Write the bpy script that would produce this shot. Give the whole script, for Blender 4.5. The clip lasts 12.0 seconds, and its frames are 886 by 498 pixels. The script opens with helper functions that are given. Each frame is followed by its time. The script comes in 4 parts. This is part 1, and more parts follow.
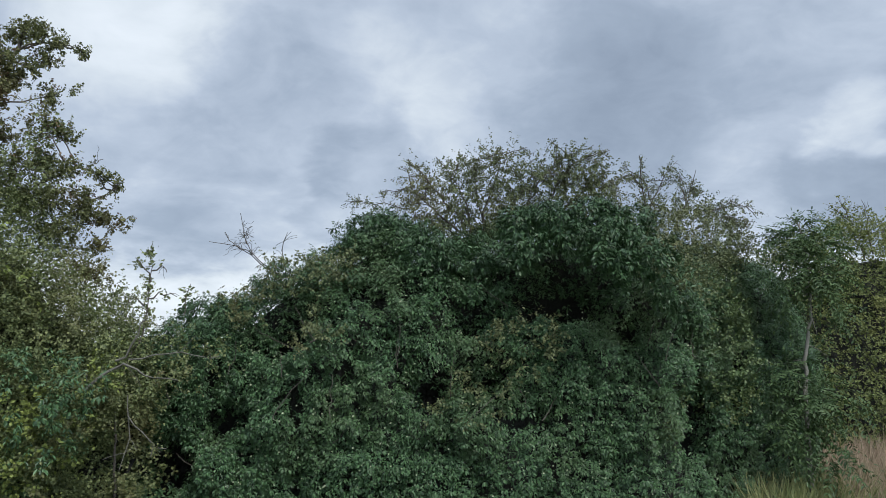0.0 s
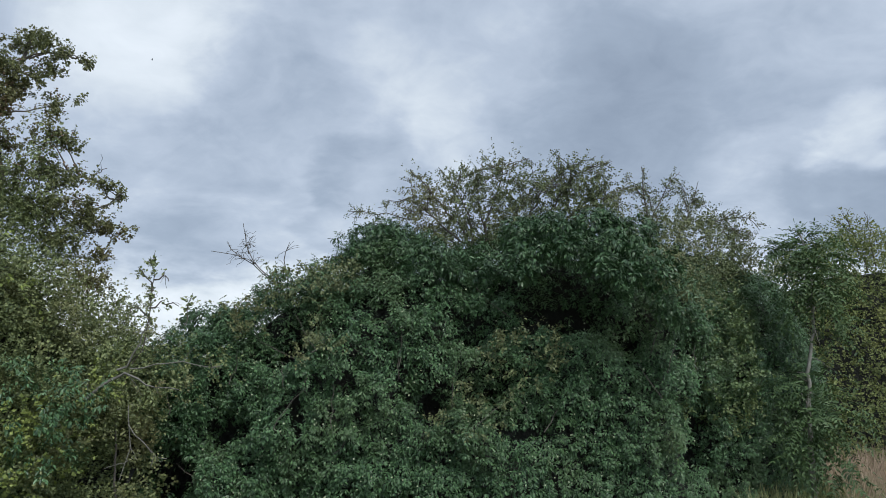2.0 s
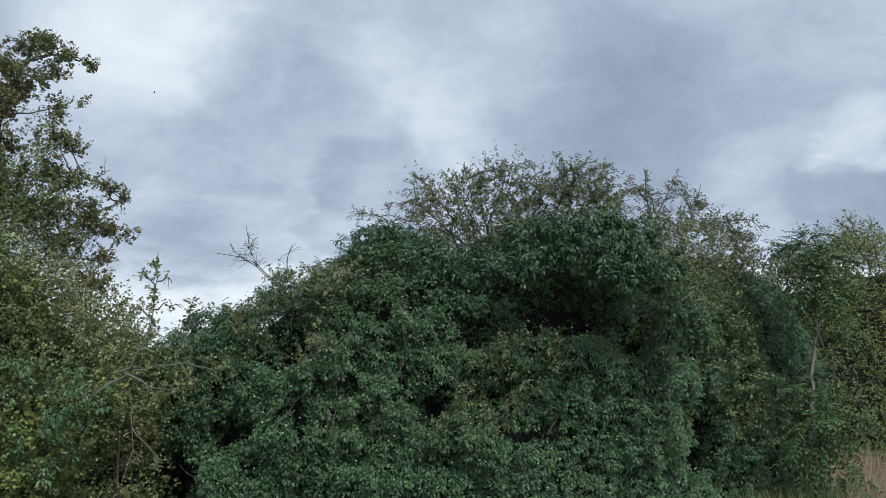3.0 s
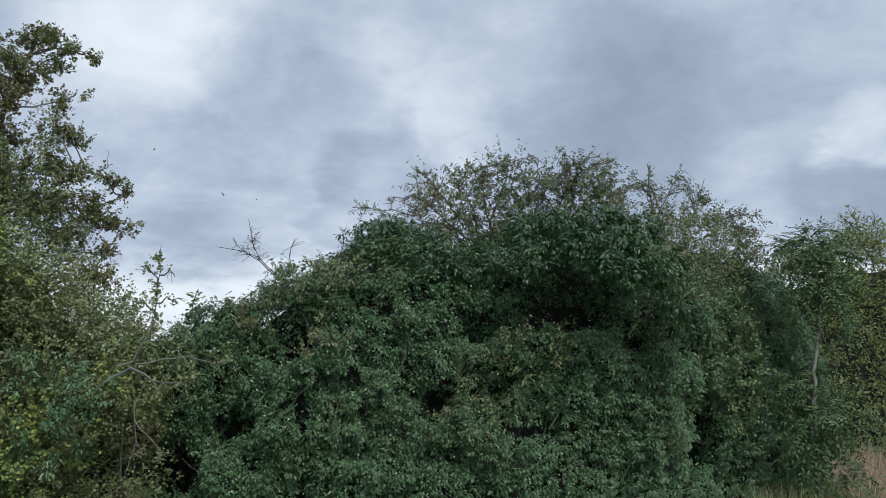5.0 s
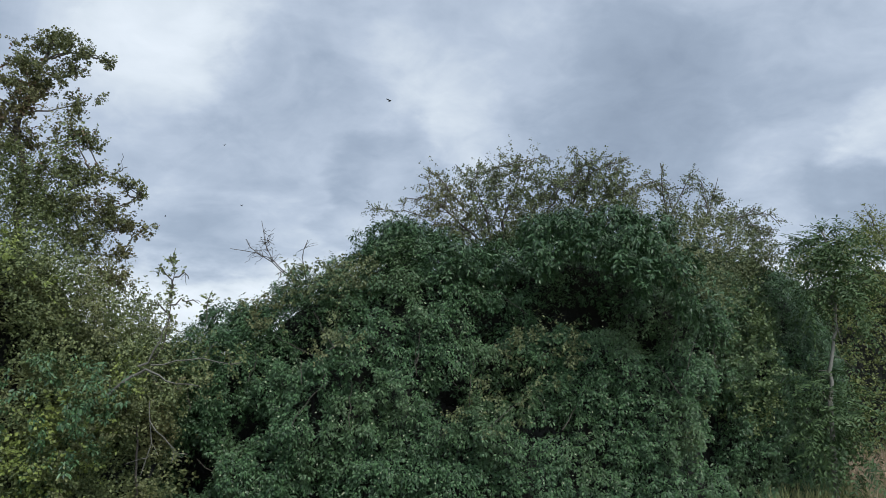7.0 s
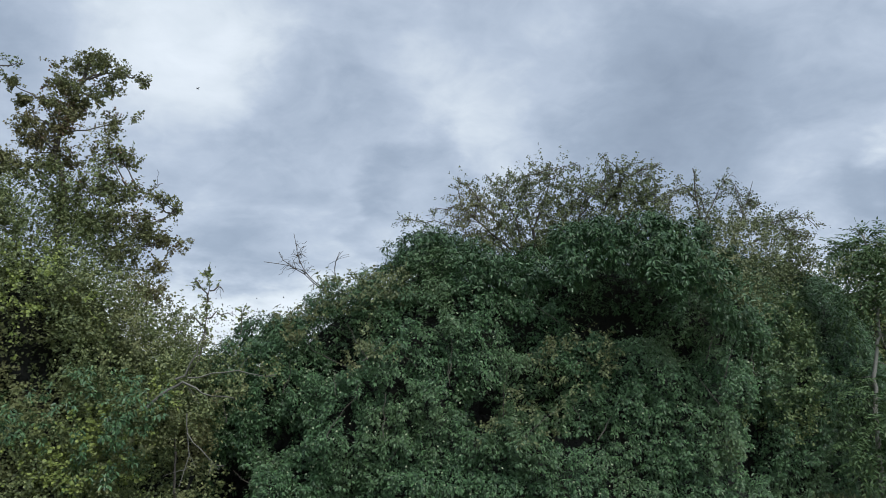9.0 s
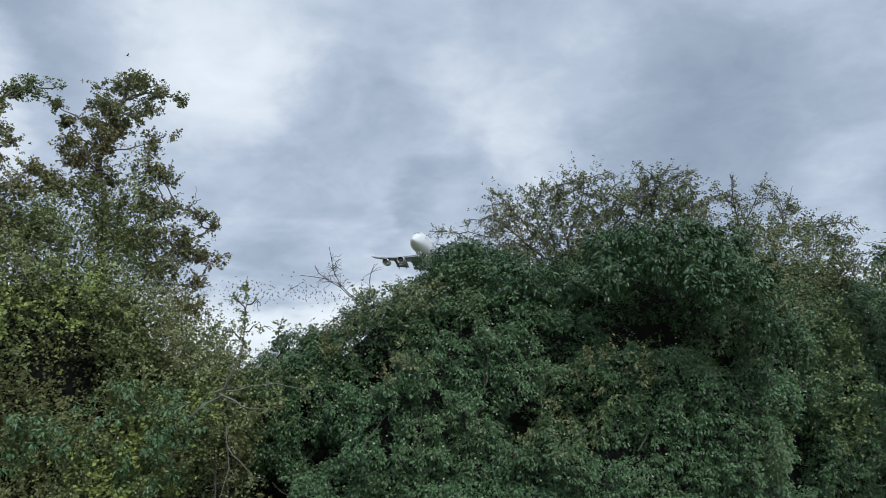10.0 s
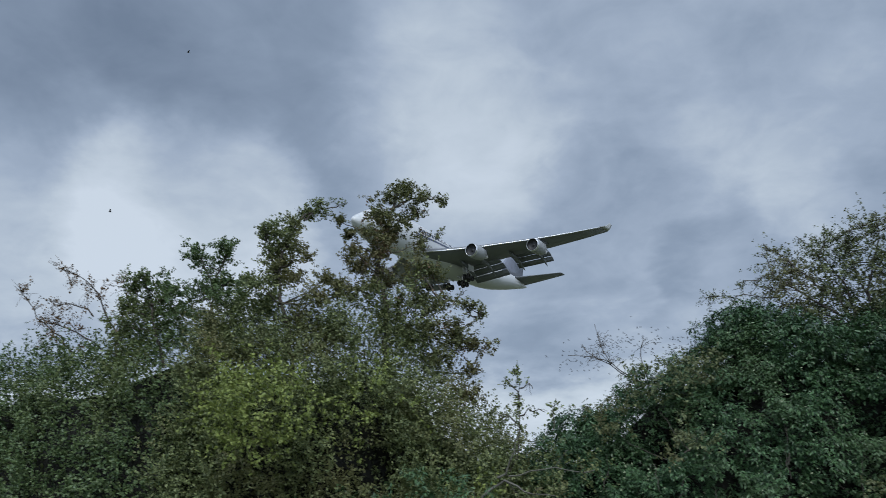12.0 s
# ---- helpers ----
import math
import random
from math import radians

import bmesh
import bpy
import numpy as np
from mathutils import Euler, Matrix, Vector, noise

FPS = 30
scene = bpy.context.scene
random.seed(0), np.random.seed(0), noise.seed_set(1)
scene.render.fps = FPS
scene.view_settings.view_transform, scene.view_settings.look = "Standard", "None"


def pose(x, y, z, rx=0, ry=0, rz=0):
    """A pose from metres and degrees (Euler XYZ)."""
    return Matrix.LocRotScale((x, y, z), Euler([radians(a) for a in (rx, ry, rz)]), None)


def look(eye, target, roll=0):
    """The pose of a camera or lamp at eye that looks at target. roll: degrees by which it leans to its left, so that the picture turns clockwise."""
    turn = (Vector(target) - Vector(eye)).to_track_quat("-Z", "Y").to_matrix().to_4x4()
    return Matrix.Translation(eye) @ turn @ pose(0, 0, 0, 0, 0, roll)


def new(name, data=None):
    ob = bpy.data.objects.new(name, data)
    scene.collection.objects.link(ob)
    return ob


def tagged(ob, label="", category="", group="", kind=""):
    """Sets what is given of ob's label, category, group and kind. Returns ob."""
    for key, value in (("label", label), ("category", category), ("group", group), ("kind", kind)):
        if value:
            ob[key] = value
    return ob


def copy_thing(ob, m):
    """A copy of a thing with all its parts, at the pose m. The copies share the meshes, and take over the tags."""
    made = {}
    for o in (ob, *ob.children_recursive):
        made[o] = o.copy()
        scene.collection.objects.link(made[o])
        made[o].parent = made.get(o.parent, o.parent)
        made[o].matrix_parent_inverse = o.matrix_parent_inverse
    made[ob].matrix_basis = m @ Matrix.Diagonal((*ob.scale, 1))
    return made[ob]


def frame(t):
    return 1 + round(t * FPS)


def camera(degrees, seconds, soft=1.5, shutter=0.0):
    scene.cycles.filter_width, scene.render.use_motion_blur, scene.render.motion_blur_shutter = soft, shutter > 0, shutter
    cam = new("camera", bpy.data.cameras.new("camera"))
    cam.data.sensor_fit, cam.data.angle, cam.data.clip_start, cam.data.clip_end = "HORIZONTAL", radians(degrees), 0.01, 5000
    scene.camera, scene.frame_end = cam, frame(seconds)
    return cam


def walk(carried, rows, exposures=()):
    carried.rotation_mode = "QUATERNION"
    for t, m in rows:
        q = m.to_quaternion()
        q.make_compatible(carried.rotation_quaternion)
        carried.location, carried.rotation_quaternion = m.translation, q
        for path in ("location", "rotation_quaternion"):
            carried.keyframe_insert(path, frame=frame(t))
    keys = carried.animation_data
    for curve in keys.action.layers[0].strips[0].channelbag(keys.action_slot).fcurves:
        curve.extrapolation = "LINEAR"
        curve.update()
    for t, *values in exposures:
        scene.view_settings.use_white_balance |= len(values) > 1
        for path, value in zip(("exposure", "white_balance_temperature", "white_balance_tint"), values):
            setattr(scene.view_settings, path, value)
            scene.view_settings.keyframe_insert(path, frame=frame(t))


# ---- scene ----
cam = camera(63.06, 12.0, soft=0.75, shutter=0.15)
EYE = 1.6
# seconds, yaw, pitch, roll of a hand-held camera that turns on the spot
ROWS = [
    (0.0, 0.00, 8.50, 0.00), (0.5, -0.02, 8.72, -0.03), (1.0, 0.01, 8.99, -0.09), (1.5, 0.04, 9.19, -0.22),
    (2.0, 0.13, 9.32, -0.24), (2.5, 0.23, 9.44, -0.23), (3.0, 0.33, 9.47, -0.31), (5.0, 0.50, 9.05, -0.51),
    (5.5, 0.61, 8.94, -0.47), (6.0, 0.76, 8.94, -0.49), (6.5, 1.05, 9.00, -0.51), (7.0, 1.51, 9.10, -0.39),
    (9.0, 4.09, 9.88, 0.15), (9.5, 5.22, 10.22, 0.27), (10.0, 6.91, 10.78, 0.53), (10.5, 9.34, 11.84, 0.81),
    (11.0, 12.89, 13.32, 1.05), (11.5, 18.87, 15.20, 1.24), (12.0, 28.24, 17.42, 1.58),
]
walk(cam, [(t, pose(0, 0, EYE, 90 + pitch, roll, yaw)) for t, yaw, pitch, roll in ROWS], exposures=[(0.0, 0.34, 6450, 8), (9.5, 0.32, 6400, 8), (11.0, 0.18, 6300, 8.5), (12.0, -0.12, 6080, 7.5)])

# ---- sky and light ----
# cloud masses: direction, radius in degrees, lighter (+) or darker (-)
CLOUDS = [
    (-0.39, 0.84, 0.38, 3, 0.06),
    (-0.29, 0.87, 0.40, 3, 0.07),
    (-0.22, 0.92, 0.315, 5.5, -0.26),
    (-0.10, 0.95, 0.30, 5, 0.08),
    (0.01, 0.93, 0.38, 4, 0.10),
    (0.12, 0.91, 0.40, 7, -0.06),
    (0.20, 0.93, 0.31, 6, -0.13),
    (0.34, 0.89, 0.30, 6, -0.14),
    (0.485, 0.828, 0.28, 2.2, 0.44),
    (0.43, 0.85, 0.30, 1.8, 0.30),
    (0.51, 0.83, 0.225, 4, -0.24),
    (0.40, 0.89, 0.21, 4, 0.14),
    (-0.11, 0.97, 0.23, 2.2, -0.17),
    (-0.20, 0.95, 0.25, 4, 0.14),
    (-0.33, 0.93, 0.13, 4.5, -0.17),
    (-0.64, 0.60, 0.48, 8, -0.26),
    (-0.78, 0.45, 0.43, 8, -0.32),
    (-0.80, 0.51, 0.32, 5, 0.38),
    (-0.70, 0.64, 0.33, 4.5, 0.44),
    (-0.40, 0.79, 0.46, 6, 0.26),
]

SUN_ELEVATION, SUN_AZIMUTH = radians(49), radians(150)


def build_world():
    world = bpy.data.worlds.new("overcast_sky")
    scene.world = world
    world.use_nodes = True
    nt = world.node_tree
    nt.nodes.clear()
    N, L = nt.nodes.new, nt.links.new

    def math_node(op, a, b=None, clamp=False):
        n = N("ShaderNodeMath")
        n.operation, n.use_clamp = op, clamp
        for i, v in enumerate((a, b)):
            if v is None:
                continue
            if isinstance(v, (int, float)):
                n.inputs[i].default_value = v
            else:
                L(v, n.inputs[i])
        return n.outputs[0]

    def vec_node(op, a, b):
        n = N("ShaderNodeVectorMath")
        n.operation = op
        for i, v in enumerate((a, b)):
            if isinstance(v, tuple):
                n.inputs[i].default_value = v
            else:
                L(v, n.inputs[i])
        return n

    def noise_node(vec, scale, detail, rough=0.55, dist=0.0):
        n = N("ShaderNodeTexNoise")
        n.inputs["Scale"].default_value, n.inputs["Detail"].default_value = scale, detail
        n.inputs["Roughness"].default_value, n.inputs["Distortion"].default_value = rough, dist
        L(vec, n.inputs["Vector"])
        return n

    way = N("ShaderNodeTexCoord").outputs["Generated"]
    # the cloud layer lies flat overhead and draws together towards the horizon
    axes = N("ShaderNodeSeparateXYZ")
    L(way, axes.inputs[0])
    rise = math_node("ADD", math_node("MAXIMUM", axes.outputs["Z"], 0.0), 0.34)
    plane = N("ShaderNodeCombineXYZ")
    L(math_node("DIVIDE", axes.outputs["X"], rise), plane.inputs["X"])
    L(math_node("DIVIDE", axes.outputs["Y"], rise), plane.inputs["Y"])
    flat = plane.outputs[0]
    warp = noise_node(flat, 4.2, 6.0, 0.55)
    warped = vec_node("ADD", way, vec_node("MULTIPLY", vec_node("SUBTRACT", warp.outputs["Color"], (0.5, 0.5, 0.5)).outputs[0], (0.17, 0.17, 0.13)).outputs[0]).outputs[0]
    warped = vec_node("NORMALIZE", warped, (0.0, 0.0, 0.0)).outputs[0]
    total = math_node("ADD", math_node("MULTIPLY", noise_node(flat, 2.2, 5.0, 0.5, 0.2).outputs["Fac"], 0.30), 0.37)
    total = math_node("ADD", total, math_node("MULTIPLY", math_node("SUBTRACT", noise_node(flat, 5.2, 7.0, 0.55, 0.6).outputs["Fac"], 0.5), 0.48))
    total = math_node("ADD", total, math_node("MULTIPLY", math_node("SUBTRACT", noise_node(flat, 16.0, 6.0, 0.55, 0.6).outputs["Fac"], 0.5), 0.17))
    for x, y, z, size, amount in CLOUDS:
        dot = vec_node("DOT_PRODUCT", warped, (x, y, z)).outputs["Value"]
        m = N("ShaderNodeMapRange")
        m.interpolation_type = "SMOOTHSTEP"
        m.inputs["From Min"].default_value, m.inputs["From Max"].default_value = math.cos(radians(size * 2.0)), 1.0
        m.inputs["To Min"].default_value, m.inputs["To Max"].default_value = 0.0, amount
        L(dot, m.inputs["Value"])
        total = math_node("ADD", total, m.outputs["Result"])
    # clearer air under the cloud base, low over the horizon
    height = N("ShaderNodeSeparateXYZ")
    L(warped, height.inputs[0])
    low = N("ShaderNodeMapRange")
    low.interpolation_type = "SMOOTHSTEP"
    low.inputs["From Min"].default_value, low.inputs["From Max"].default_value = 0.085, 0.15
    low.inputs["To Min"].default_value, low.inputs["To Max"].default_value = 0.48, 0.0
    L(height.outputs["Z"], low.inputs["Value"])
    total = math_node("ADD", total, low.outputs["Result"])
    ramp = N("ShaderNodeValToRGB")
    L(total, ramp.inputs["Fac"])
    cr = ramp.color_ramp
    cr.elements[0].position, cr.elements[0].color = 0.0, (0.195, 0.242, 0.325, 1)
    cr.elements[1].position, cr.elements[1].color = 1.0, (0.72, 0.77, 0.84, 1)
    for pos, col in ((0.36, (0.310, 0.370, 0.470)), (0.55, (0.418, 0.480, 0.585)), (0.78, (0.60, 0.655, 0.725))):
        cr.elements.new(pos).color = (*col, 1)
    sky = N("ShaderNodeTexSky")
    sky.sky_type, sky.sun_disc = "NISHITA", False
    sky.sun_elevation, sky.sun_rotation = SUN_ELEVATION, SUN_AZIMUTH
    blue = N("ShaderNodeBackground")
    blue.inputs["Strength"].default_value = 0.07
    L(sky.outputs["Color"], blue.inputs["Color"])
    cloud = N("ShaderNodeBackground")
    # the cloud is brightest round the veiled sun, behind the viewer
    veil = vec_node("DOT_PRODUCT", way, (math.sin(SUN_AZIMUTH) * math.cos(SUN_ELEVATION), math.cos(SUN_AZIMUTH) * math.cos(SUN_ELEVATION), math.sin(SUN_ELEVATION))).outputs["Value"]
    glow = N("ShaderNodeMapRange")
    glow.interpolation_type = "SMOOTHSTEP"
    glow.inputs["From Min"].default_value, glow.inputs["From Max"].default_value = 0.1, 1.0
    glow.inputs["To Min"].default_value, glow.inputs["To Max"].default_value = 1.0, 2.8
    L(veil, glow.inputs["Value"])
    L(glow.outputs["Result"], cloud.inputs["Strength"])
    L(ramp.outputs["Color"], cloud.inputs["Color"])
    mix = N("ShaderNodeMixShader")
    mix.inputs["Fac"].default_value = 0.93
    L(blue.outputs[0], mix.inputs[1])
    L(cloud.outputs[0], mix.inputs[2])
    L(mix.outputs[0], N("ShaderNodeOutputWorld").inputs["Surface"])


build_world()
sun = new("sun", bpy.data.lights.new("sun", "SUN"))
sun.data.energy, sun.data.angle, sun.data.color = 2.0, radians(14), (1.0, 0.97, 0.92)
sun.matrix_basis = look((0, 0, 30), (-30 * math.sin(SUN_AZIMUTH) / math.tan(SUN_ELEVATION), -30 * math.cos(SUN_AZIMUTH) / math.tan(SUN_ELEVATION), 0))


# ---- materials ----
def material(name, dark, light, rough=0.6, metal=0.0, grain=40.0, patch=1.2, bump=0.15, islands=False, patch_colour=None, translucent=0.0, specular=0.5):
    """Two colours mixed by grain (or leaf by leaf), a third in broad patches, and fine relief."""
    m = bpy.data.materials.new(name)
    m.use_nodes = True
    nt = m.node_tree
    N, L = nt.nodes.new, nt.links.new
    b = nt.nodes["Principled BSDF"]
    b.inputs["Roughness"].default_value, b.inputs["Metallic"].default_value = rough, metal
    b.inputs["Specular IOR Level"].default_value = specular
    where = N("ShaderNodeTexCoord").outputs["Object"]
    fine = N("ShaderNodeTexNoise")
    fine.inputs["Scale"].default_value, fine.inputs["Detail"].default_value = grain, 4.0
    L(where, fine.inputs["Vector"])
    broad = N("ShaderNodeTexNoise")
    broad.inputs["Scale"].default_value, broad.inputs["Detail"].default_value = patch, 3.0
    L(where, broad.inputs["Vector"])
    mix = N("ShaderNodeMix")
    mix.data_type = "RGBA"
    mix.inputs[6].default_value, mix.inputs[7].default_value = (*dark, 1), (*light, 1)
    if islands:
        L(N("ShaderNodeNewGeometry").outputs["Random Per Island"], mix.inputs[0])
    else:
        L(fine.outputs["Fac"], mix.inputs[0])
    colour = mix.outputs[2]
    span = N("ShaderNodeMapRange")
    span.inputs["From Min"].default_value, span.inputs["From Max"].default_value = 0.48, 0.68
    L(broad.outputs["Fac"], span.inputs["Value"])
    mix2 = N("ShaderNodeMix")
    mix2.data_type = "RGBA"
    mix2.inputs[7].default_value = (*(patch_colour or light), 1)
    L(colour, mix2.inputs[6])
    scale = N("ShaderNodeMath")
    scale.operation = "MULTIPLY"
    scale.inputs[1].default_value = 0.55
    L(span.outputs["Result"], scale.inputs[0])
    L(scale.outputs[0], mix2.inputs[0])
    L(mix2.outputs[2], b.inputs["Base Color"])
    if bump:
        bp = N("ShaderNodeBump")
        bp.inputs["Strength"].default_value, bp.inputs["Distance"].default_value = bump, 0.02
        L(fine.outputs["Fac"], bp.inputs["Height"])
        L(bp.outputs["Normal"], b.inputs["Normal"])
    if translucent:
        tr = N("ShaderNodeBsdfTranslucent")
        L(mix2.outputs[2], tr.inputs["Color"])
        ms = N("ShaderNodeMixShader")
        ms.inputs["Fac"].default_value = translucent
        L(b.outputs[0], ms.inputs[1])
        L(tr.outputs[0], ms.inputs[2])
        L(ms.outputs[0], nt.nodes["Material Output"].inputs["Surface"])
    return m


IVY = material("ivy_leaf", (0.018, 0.043, 0.018), (0.086, 0.164, 0.067), 0.40, islands=True, patch=1.3, patch_colour=(0.077, 0.115, 0.045), translucent=0.12, bump=0, specular=0.34)
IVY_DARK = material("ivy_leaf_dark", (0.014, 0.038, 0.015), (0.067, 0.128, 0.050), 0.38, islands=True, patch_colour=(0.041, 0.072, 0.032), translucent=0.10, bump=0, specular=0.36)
IVY_BUD = material("ivy_flower_bud", (0.16, 0.20, 0.11), (0.26, 0.29, 0.18), 0.6, islands=True, bump=0)
HAWTHORN = material("hawthorn_leaf", (0.059, 0.081, 0.032), (0.211, 0.245, 0.097), 0.5, islands=True, patch=1.5, patch_colour=(0.171, 0.135, 0.059), translucent=0.25, bump=0, specular=0.35)
HAWTHORN_BROWN = material("hawthorn_leaf_brown", (0.056, 0.070, 0.029), (0.200, 0.207, 0.085), 0.5, islands=True, patch=1.5, patch_colour=(0.153, 0.104, 0.050), translucent=0.24, bump=0, specular=0.3)
HAWTHORN_DULL = material("hawthorn_leaf_dull", (0.050, 0.068, 0.031), (0.171, 0.194, 0.086), 0.55, islands=True, patch=1.6, patch_colour=(0.194, 0.180, 0.086), translucent=0.25, bump=0, specular=0.3)
HAWTHORN_RED = material("hawthorn_leaf_red", (0.102, 0.060, 0.036), (0.150, 0.102, 0.054), 0.55, islands=True, translucent=0.2, bump=0)
FRESH = material("fresh_leaf", (0.135, 0.175, 0.042), (0.265, 0.305, 0.085), 0.5, islands=True, patch_colour=(0.16, 0.20, 0.05), translucent=0.3, bump=0, specular=0.3)
SHRUB = material("shrub_leaf", (0.061, 0.104, 0.039), (0.122, 0.170, 0.059), 0.5, islands=True, patch_colour=(0.152, 0.158, 0.049), translucent=0.25, bump=0)
YELLOW = material("yellowing_leaf", (0.077, 0.104, 0.036), (0.211, 0.236, 0.079), 0.55, islands=True, patch_colour=(0.216, 0.211, 0.068), translucent=0.3, bump=0, specular=0.3)
ASH = material("ash_leaf", (0.036, 0.068, 0.027), (0.086, 0.135, 0.050), 0.5, islands=True, translucent=0.25, bump=0, specular=0.3)
BARK = material("bark", (0.045, 0.038, 0.031), (0.100, 0.086, 0.072), 0.9, grain=60, bump=0.5)
SAPLING_BARK = material("sapling_bark", (0.12, 0.115, 0.095), (0.21, 0.20, 0.17), 0.8, grain=50, bump=0.3)
PALE_BARK = material("pale_bark", (0.07, 0.066, 0.055), (0.15, 0.14, 0.12), 0.85, grain=60, bump=0.4)
# near-black: the shade deep between the stems is put into this colour
THICKET_SHADE = material("thicket_shade", (0.006, 0.007, 0.006), (0.015, 0.015, 0.011), 0.95, grain=30, bump=0.8)
GRASS = material("grass_blade", (0.110, 0.145, 0.045), (0.270, 0.270, 0.115), 0.6, islands=True, patch_colour=(0.26, 0.23, 0.12), translucent=0.25, bump=0)
DRY = material("dry_grass", (0.24, 0.185, 0.120), (0.43, 0.345, 0.235), 0.8, islands=True, patch_colour=(0.30, 0.20, 0.15), translucent=0.2, bump=0)
TURF = material("turf", (0.052, 0.064, 0.030), (0.085, 0.095, 0.046), 0.95, grain=18, patch=0.15, bump=0.6, patch_colour=(0.13, 0.14, 0.07))
WHITE = material("white_paint", (0.45, 0.46, 0.47), (0.51, 0.52, 0.52), 0.35, grain=1.5, patch=0.15, bump=0, patch_colour=(0.52, 0.53, 0.54))
WINGSKIN = material("wing_skin", (0.11, 0.118, 0.130), (0.15, 0.158, 0.170), 0.45, grain=1.2, patch=0.2, bump=0, patch_colour=(0.10, 0.105, 0.115))
NACELLE = material("nacelle_paint", (0.24, 0.25, 0.26), (0.31, 0.32, 0.33), 0.4, grain=1.2, patch=0.3, bump=0, patch_colour=(0.20, 0.205, 0.21))
FIN = material("fin_paint", (0.13, 0.14, 0.18), (0.18, 0.19, 0.23), 0.4, grain=1.2, patch=0.2, bump=0, patch_colour=(0.20, 0.22, 0.26))
METAL = material("bare_metal", (0.55, 0.55, 0.56), (0.68, 0.68, 0.69), 0.3, metal=0.9, grain=2, bump=0)
DARK = material("dark_grey", (0.010, 0.010, 0.012), (0.018, 0.018, 0.020), 0.6, grain=3, bump=0)
TYRE = material("tyre_rubber", (0.018, 0.018, 0.018), (0.03, 0.03, 0.03), 0.85, grain=8, bump=0)
INK = material("dark_blue_lettering", (0.05, 0.06, 0.10), (0.075, 0.085, 0.13), 0.5, grain=2, bump=0)
GLASS = material("cockpit_glass", (0.015, 0.018, 0.022), (0.025, 0.03, 0.035), 0.08, grain=2, bump=0)
FEATHER = material("dark_feather", (0.025, 0.025, 0.028), (0.055, 0.053, 0.052), 0.8, grain=30, bump=0)


# ---- mesh helpers ----
def part(name, data, mat, parent=None, label=""):
    if isinstance(data, bmesh.types.BMesh):
        me = bpy.data.meshes.new(name)
        data.to_mesh(me)
        data.free()
    else:
        me = data
    me.materials.clear()
    me.materials.append(mat)
    ob = new(name, me)
    ob.parent = parent
    if label:
        tagged(ob, label)
    return ob


def poly_mesh(name, verts, loops, sizes, smooth=False):
    me = bpy.data.meshes.new(name)
    me.vertices.add(len(verts))
    me.vertices.foreach_set("co", np.ascontiguousarray(verts, np.float32).ravel())
    me.loops.add(len(loops))
    me.loops.foreach_set("vertex_index", np.ascontiguousarray(loops, np.int32))
    starts = np.concatenate([[0], np.cumsum(sizes)[:-1]]).astype(np.int32)
    me.polygons.add(len(sizes))
    me.polygons.foreach_set("loop_start", starts)
    me.polygons.foreach_set("use_smooth", np.full(len(sizes), smooth))
    me.update(calc_edges=True)
    me.validate()
    return me


# leaf outlines: along, across, fold
OVAL = np.array([(0, 0, 0), (0.30, -0.42, 0.10), (0.68, -0.36, 0.08), (1, 0, -0.14), (0.68, 0.36, 0.08), (0.30, 0.42, 0.10)])


SMALL = np.array([(0, 0, 0), (0.5, -0.5, 0.12), (1, 0, -0.1), (0.5, 0.5, 0.12)])


def unit(v):
    return v / np.maximum(np.linalg.norm(v, axis=-1, keepdims=True), 1e-9)


class Leaves:
    """Gathers leaves (place, direction, facing, length, width) and makes them one mesh."""

    def __init__(self):
        self.rows = []

    def add(self, p, d, n, length, width):
        self.rows.append((p, d, n, length, width))

    def mesh(self, name, outline=OVAL):
        p, d, n, length, width = (np.concatenate([r[i] for r in self.rows]) for i in range(5))
        d = unit(d)
        s = unit(np.cross(d, n))
        u = np.cross(s, d)
        k = len(outline)
        v = (p[:, None] + outline[None, :, 0:1] * (d * length[:, None])[:, None] + outline[None, :, 1:2] * (s * width[:, None])[:, None]
             + outline[None, :, 2:3] * (u * width[:, None])[:, None])
        base = np.arange(len(p))[:, None] * k
        halves = [0, 1, 2, 0, 2, 3] if k == 4 else [0, 1, 2, 3, 0, 3, 4, 5]
        loops = (base + np.array(halves)[None]).ravel()
        return poly_mesh(name, v.reshape(-1, 3), loops, np.full(2 * len(p), len(halves) // 2))


def tube_mesh(name, paths, sides=6):
    """Round tapering stems along polylines: (points, radii)."""
    vs, ls, off = [], [], 0
    ang = np.arange(sides) * 2 * np.pi / sides
    for pts, rad in paths:
        pts = np.asarray(pts, float)
        tang = unit(np.gradient(pts, axis=0))
        a = unit(np.cross(tang, np.array([0.31, 0.9, 0.29])))
        b = np.cross(tang, a)
        ring = pts[:, None] + np.asarray(rad)[:, None, None] * (a[:, None] * np.cos(ang)[None, :, None] + b[:, None] * np.sin(ang)[None, :, None])
        n = len(pts)
        vs.append(ring.reshape(-1, 3))
        i = np.arange(n - 1)[:, None] * sides
        j = np.arange(sides)[None]
        j2 = (j + 1) % sides
        ls.append((off + np.stack([i + j, i + j2, i + sides + j2, i + sides + j], -1)).reshape(-1, 4))
        off += n * sides
    loops = np.concatenate(ls)
    return poly_mesh(name, np.concatenate(vs), loops.ravel(), np.full(len(loops), 4), True)


